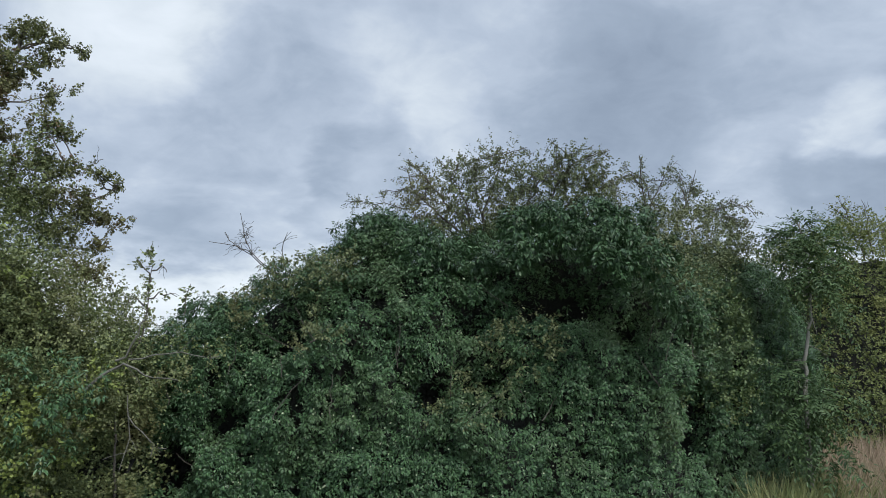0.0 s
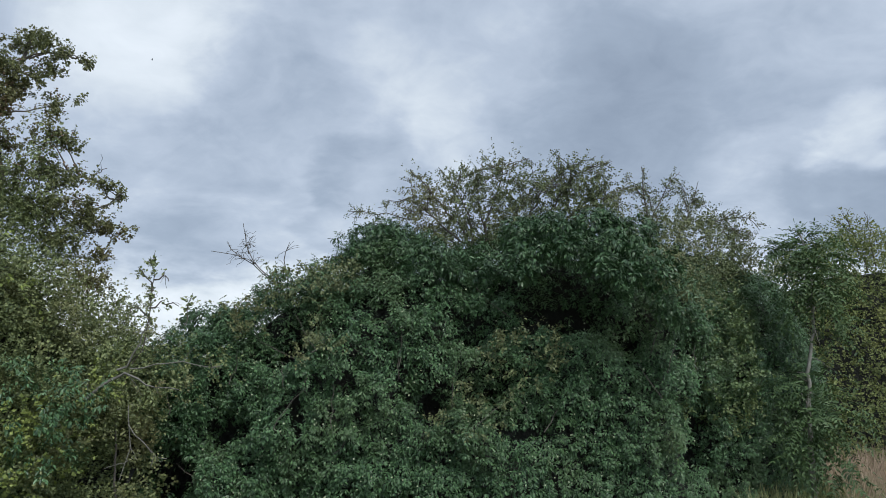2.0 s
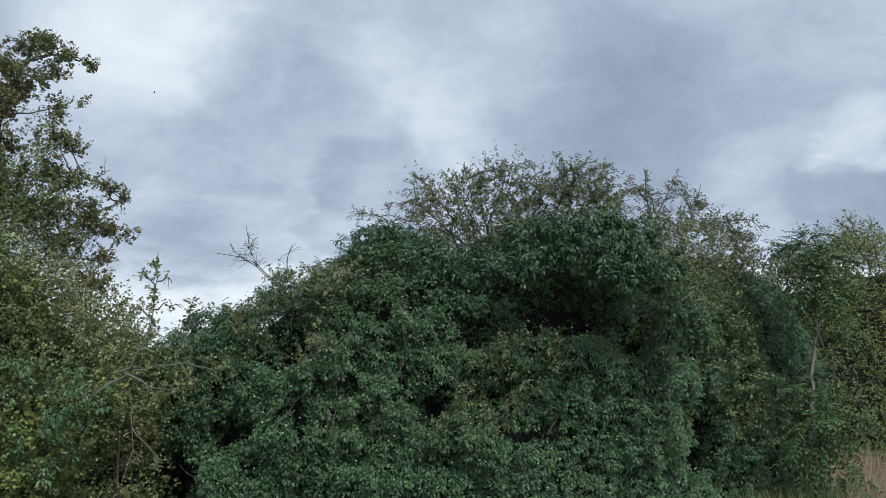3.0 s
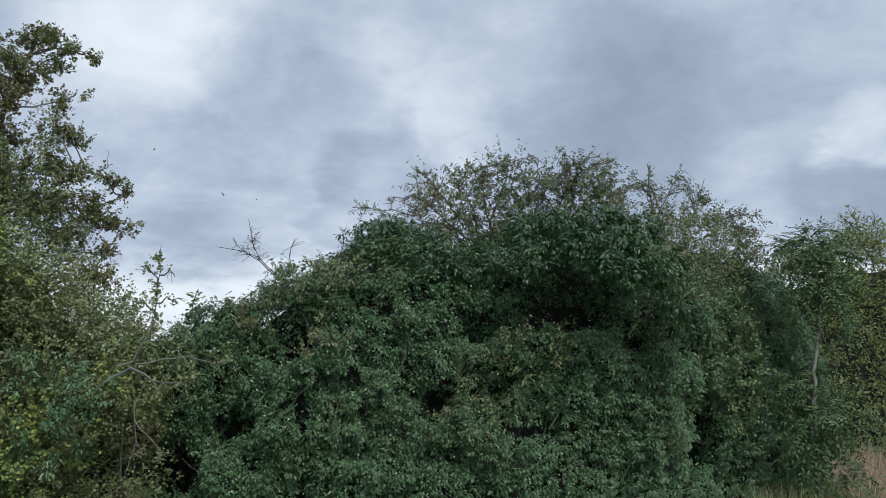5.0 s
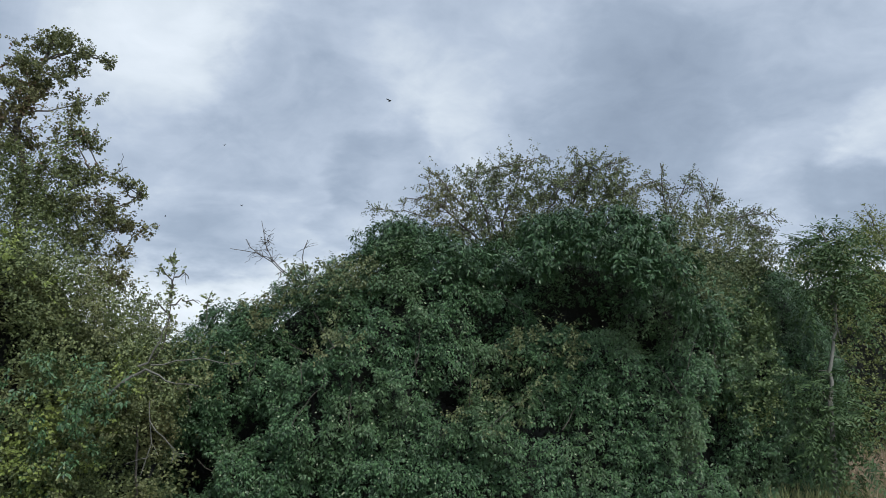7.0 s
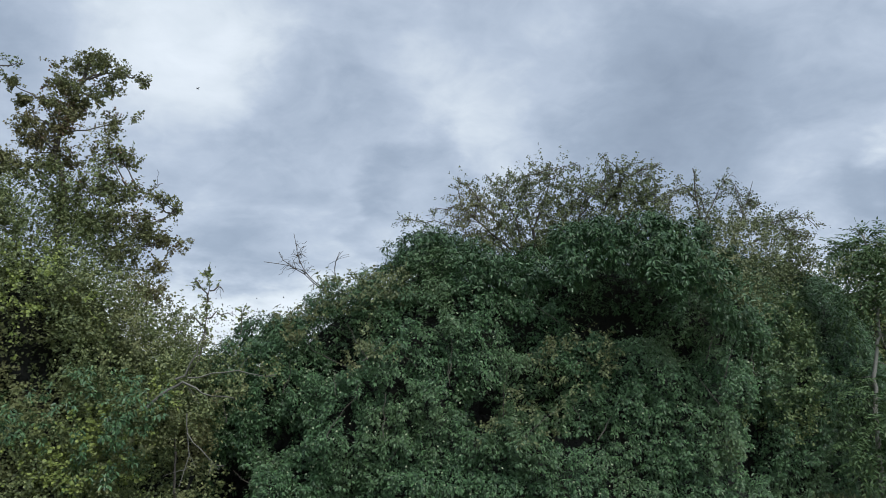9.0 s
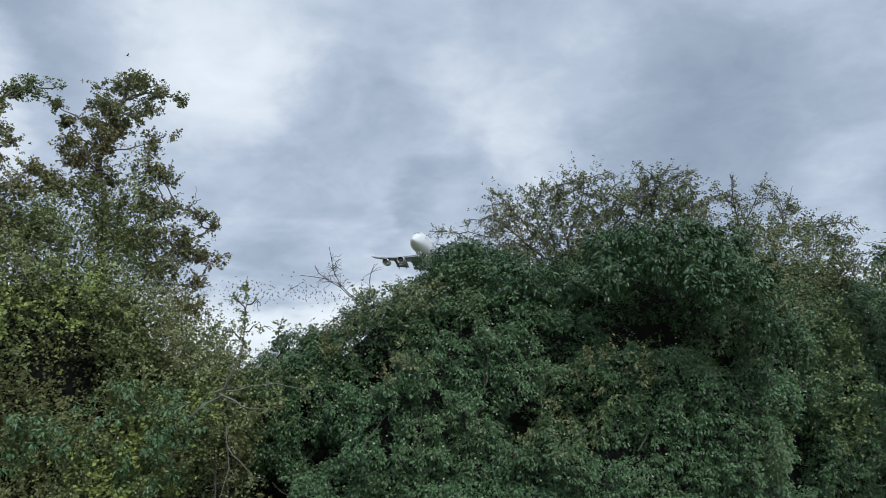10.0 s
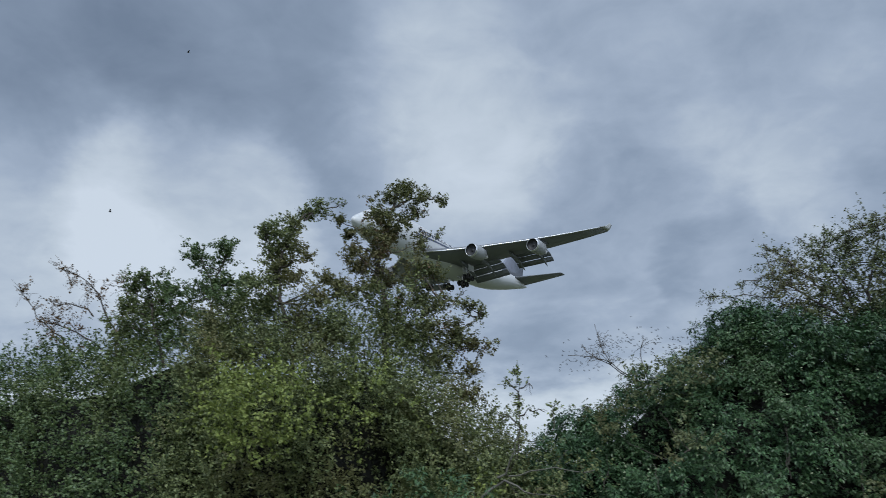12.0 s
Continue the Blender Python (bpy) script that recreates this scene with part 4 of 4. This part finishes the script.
    under("limb", tube_mesh("limb", stems, 5), BARK, ob)
    under("shade_core", shade_core("shade_core", YELLOW_FORM, 17.0, 0.45), THICKET_SHADE, ob, "woody inside of the bush, coloured near-black for its shade")


def grass():
    """Long verge grass along the hedge's foot, green and dry."""
    rng = np.random.default_rng(51)
    for name, mat, n, box, tall, label in (("verge_grass", GRASS, 15000, (3.2, 7.3, 9.5, 10.0), 0.42, "long green verge grass at the hedge's foot"),
                                           ("dry_grass", DRY, 8000, (4.35, 7.9, 9.5, 9.7), 0.72, "dry brown grass and dead stalks on the verge"),
                                           ("field_grass", GRASS, 4000, (-4.5, 3.4, 1.6, 6.9), 0.16, "short green grass before the hedge")):
        x0, y0, x1, y1 = box
        x, y = rng.uniform(x0, x1, n), rng.uniform(y0, y1, n)
        front = np.interp(x, IVY_FORM[0], IVY_FORM[2])
        keep = (y > np.minimum(front - 0.75, 8.3)) if x0 > 0 else y < front
        x, y = x[keep], y[keep]
        n = len(x)
        p = np.stack([x, y, np.full(n, -0.03)], 1)
        d = np.stack([rng.normal(0, 0.42, n), rng.normal(0, 0.36, n), np.ones(n)], 1)
        ll = tall * rng.uniform(0.45, 1.2, n)
        g = Leaves()
        g.add(p, d, np.stack([rng.normal(0, 0.4, n), -np.ones(n), rng.normal(0, 0.2, n)], 1), ll, rng.uniform(0.006, 0.013, n))
        tagged(part(name, g.mesh(name), mat), label, "grass", kind="stuff")


lump = lump_hollowed
hedge_plants()
grass()


# ---- the airliner: x ahead of the nose, y to its left, z up from the wheels ----
# aft of the nose, underside, top, half width
HULL = [(0.0, 5.15, 5.4, 0.1), (0.4, 4.65, 5.95, 0.6), (1.3, 4.0, 6.65, 1.25), (2.8, 3.3, 7.6, 1.95), (4.4, 2.8, 8.6, 2.5), (6.2, 2.4, 9.55, 2.88), (8.5, 2.15, 10.0, 3.1), (12, 2.05, 10.15, 3.25),
        (19, 2.0, 10.1, 3.25), (23, 2.0, 9.8, 3.25), (26, 2.0, 9.2, 3.25), (29, 2.0, 8.7, 3.25), (33, 2.0, 8.5, 3.25), (40, 2.0, 8.45, 3.25), (46, 2.05, 8.45, 3.25),
        (51, 2.6, 8.45, 3.1), (56, 3.6, 8.4, 2.7), (61, 4.8, 8.3, 2.0), (65, 5.8, 8.0, 1.2), (67.6, 6.5, 7.6, 0.55), (68.6, 6.85, 7.3, 0.2)]


def hull_at(s):
    a = np.array(HULL)
    return [float(np.interp(s, a[:, 0], a[:, i])) for i in (1, 2, 3)]


def hull_side(s, z, grow_by=0.0):
    """Half width of the fuselage at a height."""
    lo, hi, w = hull_at(s)
    mid = lo + 3.3 * (hi - lo) / 8.1
    k = (z - mid) / ((hi - mid) if z > mid else (mid - lo))
    return (w + grow_by) * math.sqrt(max(0.0, 1 - abs(k) ** 2.0))


def loft(rings, close=True):
    bm = bmesh.new()
    rows = [[bm.verts.new(p) for p in r] for r in rings]
    for a, b in zip(rows, rows[1:]):
        n = len(a)
        for k in range(n):
            bm.faces.new((a[k], a[(k + 1) % n], b[(k + 1) % n], b[k]))
    if close:
        bm.faces.new(rows[0][::-1])
        bm.faces.new(rows[-1])
    for f in bm.faces:
        f.smooth = True
    bmesh.ops.recalc_face_normals(bm, faces=bm.faces)
    return bm


def foil(s, y, z, chord, thick, twist=0.0):
    """A ring round a wing's section at its leading edge s aft, chord long."""
    pts = []
    for u, v in ((0, 0), (0.03, 0.35), (0.12, 0.6), (0.35, 0.75), (0.65, 0.5), (1, 0.03), (1, -0.03), (0.65, -0.2), (0.35, -0.4), (0.12, -0.38), (0.03, -0.25)):
        pts.append((-(s + u * chord), y, z + v * thick * chord - u * chord * math.sin(radians(twist))))
    return pts


def round_ring(s, y, z, r, n=20):
    return [(-s, y + r * math.cos(a * math.tau / n), z + r * math.sin(a * math.tau / n)) for a in range(n)]


def box_bm(x0, x1, y0, y1, z0, z1):
    bm = bmesh.new()
    bmesh.ops.create_cube(bm, size=1)
    for v in bm.verts:
        v.co = ((x0 + x1) / 2 + v.co.x * (x1 - x0), (y0 + y1) / 2 + v.co.y * (y1 - y0), (z0 + z1) / 2 + v.co.z * (z1 - z0))
    return bm


# out from the middle, leading edge aft, chord, height
WING = [(2.6, 18.5, 16.8, 3.1), (7.0, 22.6, 13.2, 3.75), (12.0, 27.0, 10.2, 4.6), (20.8, 34.6, 7.6, 6.5), (27.0, 40.0, 5.6, 8.1), (31.6, 44.2, 4.1, 9.5)]


def wing_at(y):
    a = np.array(WING)
    return [float(np.interp(y, a[:, 0], a[:, i])) for i in (1, 2, 3)]


def flap_bm(side, y0, y1, back, drop, chord, lean):
    """One slat of a flap, hung under and behind the wing's rear edge."""
    rings = []
    for y in (y0, y1):
        le, c, z = wing_at(y)
        s = le + c * 0.90 + back
        ring = []
        for u, v in ((0, 0.0), (0.15, 0.10), (0.5, 0.09), (1, 0.0), (0.5, -0.03), (0.15, -0.05)):
            ring.append((-(s + u * chord * math.cos(radians(lean)) + v * chord * math.sin(radians(lean))), side * y,
                         z - 0.25 - drop - u * chord * math.sin(radians(lean)) + v * chord * math.cos(radians(lean))))
        rings.append(ring)
    return loft(rings)


def wheel_bm(s, y, z, r, w):
    bm = bmesh.new()
    prof = [(0.0, r * 0.5), (w * 0.5, r * 0.55), (w * 0.5, r * 0.9), (w * 0.34, r), (-w * 0.34, r), (-w * 0.5, r * 0.9), (-w * 0.5, r * 0.55), (0.0, r * 0.5)]
    n = 16
    rings = [[bm.verts.new((-s + q * math.cos(a * math.tau / n), y + o, z + q * math.sin(a * math.tau / n))) for a in range(n)] for o, q in prof]
    for a, b in zip(rings, rings[1:]):
        for k in range(n):
            bm.faces.new((a[k], a[(k + 1) % n], b[(k + 1) % n], b[k]))
    bmesh.ops.recalc_face_normals(bm, faces=bm.faces)
    return bm


def leg_mesh(a, b, r):
    pts = np.linspace(a, b, 4)
    return tube_mesh("leg", [(pts, np.full(4, r))], 10)


def airliner():
    jet = tagged(new("airliner"), "white four-engined jumbo jet with landing gear and flaps down", "airplane")
    rings = []
    for s, *_ in HULL:
        lo, hi, w = hull_at(s)
        mid = lo + 3.3 * (hi - lo) / 8.1
        ring = []
        for k in range(28):
            a = k * math.tau / 28
            z = mid + math.sin(a) * ((hi - mid) if math.sin(a) > 0 else (mid - lo))
            ring.append((-s, w * math.cos(a), z))
        rings.append(ring)
    part("fuselage", loft(rings), WHITE, jet)
    belly = [[(-s, w * math.cos(k * math.tau / 20), z + h * math.sin(k * math.tau / 20)) for k in range(20)]
             for s, w, z, h in ((17, 0.5, 3.0, 0.3), (20, 2.9, 3.0, 1.1), (26, 3.5, 2.9, 1.25), (36, 3.5, 2.9, 1.25), (41, 2.6, 3.0, 1.0), (45, 0.5, 3.1, 0.3))]
    part("wing_fairing", loft(belly), WHITE, jet)
    # cockpit glazing
    for k in range(6):
        y0, y1 = -1.75 + k * 0.59, -1.75 + k * 0.59 + 0.5
        bm = bmesh.new()
        vs = []
        for y, z in ((y0, 8.55), (y1, 8.55), (y1 * 0.93, 9.15), (y0 * 0.93, 9.15)):
            s = next((0.02 * i for i in range(100, 420) if hull_side(0.02 * i, z) > abs(y)), 5.0)
            vs.append(bm.verts.new((-s + 0.05, y, z + 0.03)))
        bm.faces.new(vs)
        bmesh.ops.solidify(bm, geom=bm.faces[:], thickness=0.05)
        part("cockpit_window", bm, GLASS, jet)
    # lettering as plain bars, and the stripe below it
    rng = random.Random(4)
    for side in (1, -1):
        s = 17.5
        while s < 41:
            w = rng.uniform(0.75, 1.15)
            if rng.random() < 0.9:
                top = 8.05 if rng.random() < 0.8 else 7.8
                bm = bmesh.new()
                z0 = 7.0
                vs = [bm.verts.new((-a, side * (hull_side(a, z) + 0.03), z)) for a, z in ((s, z0), (s + w * 0.7, z0), (s + w * 0.7, top), (s, top))]
                bm.faces.new(vs)
                bmesh.ops.solidify(bm, geom=bm.faces[:], thickness=0.04)
                part("lettering_bar", bm, INK, jet)
            s += w
        bm = bmesh.new()
        row = []
        for i in range(30):
            a = 16.5 + i * 0.9
            row.append([bm.verts.new((-a, side * (hull_side(a, z) + 0.03), z)) for z in (6.15, 6.6)])
        for p, q in zip(row, row[1:]):
            bm.faces.new((p[0], q[0], q[1], p[1]))
        part("stripe", bm, INK, jet, "dark stripe along the side")
    for side in (1, -1):
        wing = part("wing", loft([foil(le, side * y, z, c, 0.11 - 0.0015 * y, 0) for y, le, c, z in WING]), WINGSKIN, jet)
        tip = WING[-1]
        part("winglet", loft([foil(tip[1] + 0.2, side * tip[0], tip[3], 3.9, 0.07), foil(tip[1] + 2.6, side * (tip[0] + 0.35), tip[3] + 0.9, 2.4, 0.06), foil(tip[1] + 4.0, side * (tip[0] + 0.6), tip[3] + 1.8, 1.4, 0.05)]), WHITE, wing)
        edge = []
        for y, le, c, z in WING:
            edge.append([(-(le - 0.35 + u), side * y, z + v - 0.28) for u, v in ((0, 0), (0.1, 0.22), (0.55, 0.36), (0.45, 0.2), (0.2, -0.05))])
        part("leading_edge_flap", loft(edge), METAL, wing, "pale leading-edge flaps")
        for y0, y1, big in ((3.6, 11.0, 1.0), (13.3, 20.0, 0.78)):
            for back, drop, chord, lean in ((-0.2, 0.02, 1.7, 12), (1.5, 0.42, 2.0, 24), (3.4, 1.35, 1.7, 38)):
                part("flap", flap_bm(side, y0, y1, back * big, drop * big, chord * big, lean), WINGSKIN, wing)
        for y in (5.5, 9.0, 14.5, 18.6):
            le, c, z = wing_at(y)
            rings = [round_ring(le + c * 0.5 + d, side * y, z - 0.45 - drop, r, 8) for d, drop, r in ((0, 0, 0.08), (1.2, 0.2, 0.34), (3.5, 0.55, 0.4), (5.5, 1.5, 0.3), (7.2, 2.5, 0.06))]
            part("flap_fairing", loft(rings), WINGSKIN, wing)
        for y, s, z in ((11.9, 23.0, 2.75), (21.3, 32.0, 4.3)):
            eng = part("engine", loft([round_ring(s + a, side * y, z, r) for a, r in ((0.1, 1.29), (0.35, 1.42), (1.4, 1.5), (2.8, 1.46), (4.2, 1.25), (4.3, 1.0))], False), NACELLE, jet)
            part("inlet_lip", loft([round_ring(s + a, side * y, z, r) for a, r in ((0.12, 1.25), (-0.03, 1.27), (-0.06, 1.31), (0.0, 1.36), (0.4, 1.44))], False), METAL, eng, "polished inlet lip")
            part("fan", loft([round_ring(s + a, side * y, z, r) for a, r in ((0.02, 1.26), (0.5, 1.18), (0.7, 0.42), (0.6, 0.2), (0.45, 0.02))], False), DARK, eng, "dark fan face")
            part("exhaust", loft([round_ring(s + a, side * y, z, r) for a, r in ((3.6, 1.02), (5.0, 0.72), (6.0, 0.45), (6.6, 0.1))]), METAL, eng, "bare metal core nozzle")
            le, c, wz = wing_at(y)
            part("pylon", loft([[(-(a), side * y + b, zz) for a, b in ((s + 1.2 + dx, -0.22), (s + 5.4 + dx, -0.15), (s + 5.4 + dx, 0.15), (s + 1.2 + dx, 0.22))] for zz, dx in ((z + 1.2, 0), (wz - 0.1, 2.2))]), WINGSKIN, eng)
        part("tailplane", loft([foil(58.6, side * 0.9, 7.1, 8.4, 0.09), foil(62.6, side * 6.0, 7.8, 5.6, 0.08), foil(66.6, side * 11.05, 8.5, 2.7, 0.07)]), WINGSKIN, jet)
    fin = []
    for s, z, c, t in ((52.5, 8.0, 13.5, 0.07), (55.5, 9.6, 11.4, 0.08), (60.5, 14.5, 8.0, 0.08), (64.9, 19.2, 4.6, 0.07)):
        fin.append([(-(s + u * c), v * t * c, z) for u, v in ((0, 0), (0.05, 0.5), (0.35, 0.7), (1, 0.03), (1, -0.03), (0.35, -0.7), (0.05, -0.5))])
    part("fin", loft(fin), FIN, jet, "tall grey-blue tail fin")
    # landing gear
    for s, y, trucks, r in ((7.9, 0.0, 1, 0.6), (31.8, 5.5, 2, 0.64), (31.8, -5.5, 2, 0.64), (35.0, 1.95, 2, 0.64), (35.0, -1.95, 2, 0.64)):
        z = 0.05
        leg = part("landing_gear", leg_mesh((-s + (0.2 if trucks == 1 else 0.4), y * (0.9 if abs(y) > 3 else 1), 3.2), (-s, y, z), 0.17), METAL, jet)
        for ds in ((0.0,) if trucks == 1 else (-0.73, 0.73)):
            for dy in (-0.5, 0.5):
                part("wheel", wheel_bm(s + ds, y + dy, z + ds * -0.12, r, 0.46), TYRE, leg)
        if trucks == 2:
            part("truck_beam", box_bm(-s - 0.8, -s + 0.8, y - 0.14, y + 0.14, z - 0.12, z + 0.14), DARK, leg)
        part("drag_brace", leg_mesh((-s - 1.6, y * 0.95, 2.9), (-s, y, 1.0), 0.09), METAL, leg)
        for dy in (-0.75, 0.75):
            part("gear_door", box_bm(-s - 1.1, -s + 1.1, y + dy - 0.04, y + dy + 0.04, 1.35, 2.7), WHITE, leg)
    return jet


# ---- birds ----
def bird(label, group="", size=1.0):
    """A bird with raised wings; size 1 is about 0.7 m across."""
    ob = tagged(new("bird"), label, "bird", group)
    part("body", loft([[(-s * size, size * r * math.cos(k * math.tau / 8), size * r * 0.85 * math.sin(k * math.tau / 8)) for k in range(8)] for s, r in ((-0.19, 0.008), (-0.15, 0.035), (-0.05, 0.06), (0.06, 0.05), (0.14, 0.02), (0.2, 0.035), (0.22, 0.004))]), FEATHER, ob)
    for side in (1, -1):
        bm = bmesh.new()
        vs = [bm.verts.new(Vector(v) * size) for v in ((0.06, side * 0.03, 0.02), (0.11, side * 0.16, 0.10), (0.03, side * 0.36, 0.17), (-0.05, side * 0.34, 0.165), (-0.05, side * 0.16, 0.09), (-0.07, side * 0.03, 0.02))]
        bm.faces.new((vs[0], vs[1], vs[4], vs[5]))
        bm.faces.new((vs[1], vs[2], vs[3], vs[4]))
        bmesh.ops.solidify(bm, geom=bm.faces[:], thickness=0.008)
        part("wing", bm, FEATHER, ob)
    return ob


def heading(a, b):
    """Degrees of the turn that points x from a to b."""
    return math.degrees(math.atan2(b[1] - a[1], b[0] - a[0]))


BIRD_WAYS = [
    [(0, -91.7, 131.6, 21.4), (5, -25.2, 78.0, 19.9), (5.5, -18.6, 72.7, 19.8), (6.5, -9.4, 59.3, 20.5), (7, -5.7, 53.7, 21.9), (9, 1.3, 45.0, 28.0), (12, 11.8, 31.9, 37.2)],
    [(0, -27.1, 163.3, 17.8), (5.5, -33.7, 115.2, 30.1), (6.5, -34.9, 106.4, 32.4), (9, -36.3, 82.4, 36.6), (9.5, -39.8, 77.3, 37.7), (10.5, -48.8, 65.9, 40.4), (11.5, -56.8, 56.3, 46.1), (12, -59.2, 50.8, 49.0)],
    [(0, -50.6, 116.5, 64.4), (5.5, -49.8, 116.8, 34.0), (6.5, -49.7, 116.9, 28.5), (12, -48.9, 117.2, -1.8)],
    [(0, 23.0, 174.8, 12.9), (11.5, -68.7, 58.1, 32.0), (12, -72.7, 53.0, 32.8)],
]
FLOCK = 290
FLOCK_WAY = [(0, -37.8, 159.0, -30.1), (9.5, -37.5, 108.7, 12.3), (10.5, -37.4, 103.4, 16.8), (11, -29.5, 103.9, 17.9), (11.5, -27.9, 102.3, 18.4), (12, -23.1, 101.4, 17.1)]


def motions():
    jet = airliner()
    nose, speed = Vector((-66.75, 144.32, 44.92)), Vector((-16.316, -77.41, -3.593))
    walk(jet, [(t, Matrix.Translation(nose + speed * (t - 11.5)) @ Matrix(JET_AXES).transposed().to_4x4()) for t in (0.0, 6.0, 12.0)])
    lone = bird("single dark bird with raised wings in flight")
    flyers = [lone] + [copy_thing(lone, Matrix.Identity(4)) for _ in BIRD_WAYS[1:]]
    for ob, rows in zip(flyers, BIRD_WAYS):
        keyed = []
        for k, (t, *p) in enumerate(rows):
            a, b = (rows[k], rows[k + 1]) if k + 1 < len(rows) else (rows[k - 1], rows[k])
            keyed.append((t, pose(*p, 12 * (-1) ** k, 0, heading(a[1:], b[1:]))))
        walk(ob, keyed)
    rng = np.random.default_rng(61)
    first = bird("small dark bird of a dense flock in flight", "distant flock of birds", 0.62)
    flock = [first] + [copy_thing(first, Matrix.Identity(4)) for _ in range(FLOCK - 1)]
    for ob in flock:
        off = np.array([rng.uniform(-1, 1) * 10.5, rng.uniform(-1, 1) * 8, rng.normal(0, 0.85)])
        off[2] += 1.2 - 0.018 * off[0] ** 2
        drift = rng.normal(0, 1.2, 3) * np.array([1, 1, 0.25])
        roll, turn = rng.uniform(-35, 35), rng.uniform(-40, 40)
        walk(ob, [(t, pose(*(np.array(p) + off + drift * (t - 11)), roll, 0, turn)) for t, *p in FLOCK_WAY])


JET_AXES = ((-0.1159, -0.9929, 0.0256), (0.9932, -0.1157, 0.0107), (-0.0077, 0.0267, 0.9996))
motions()
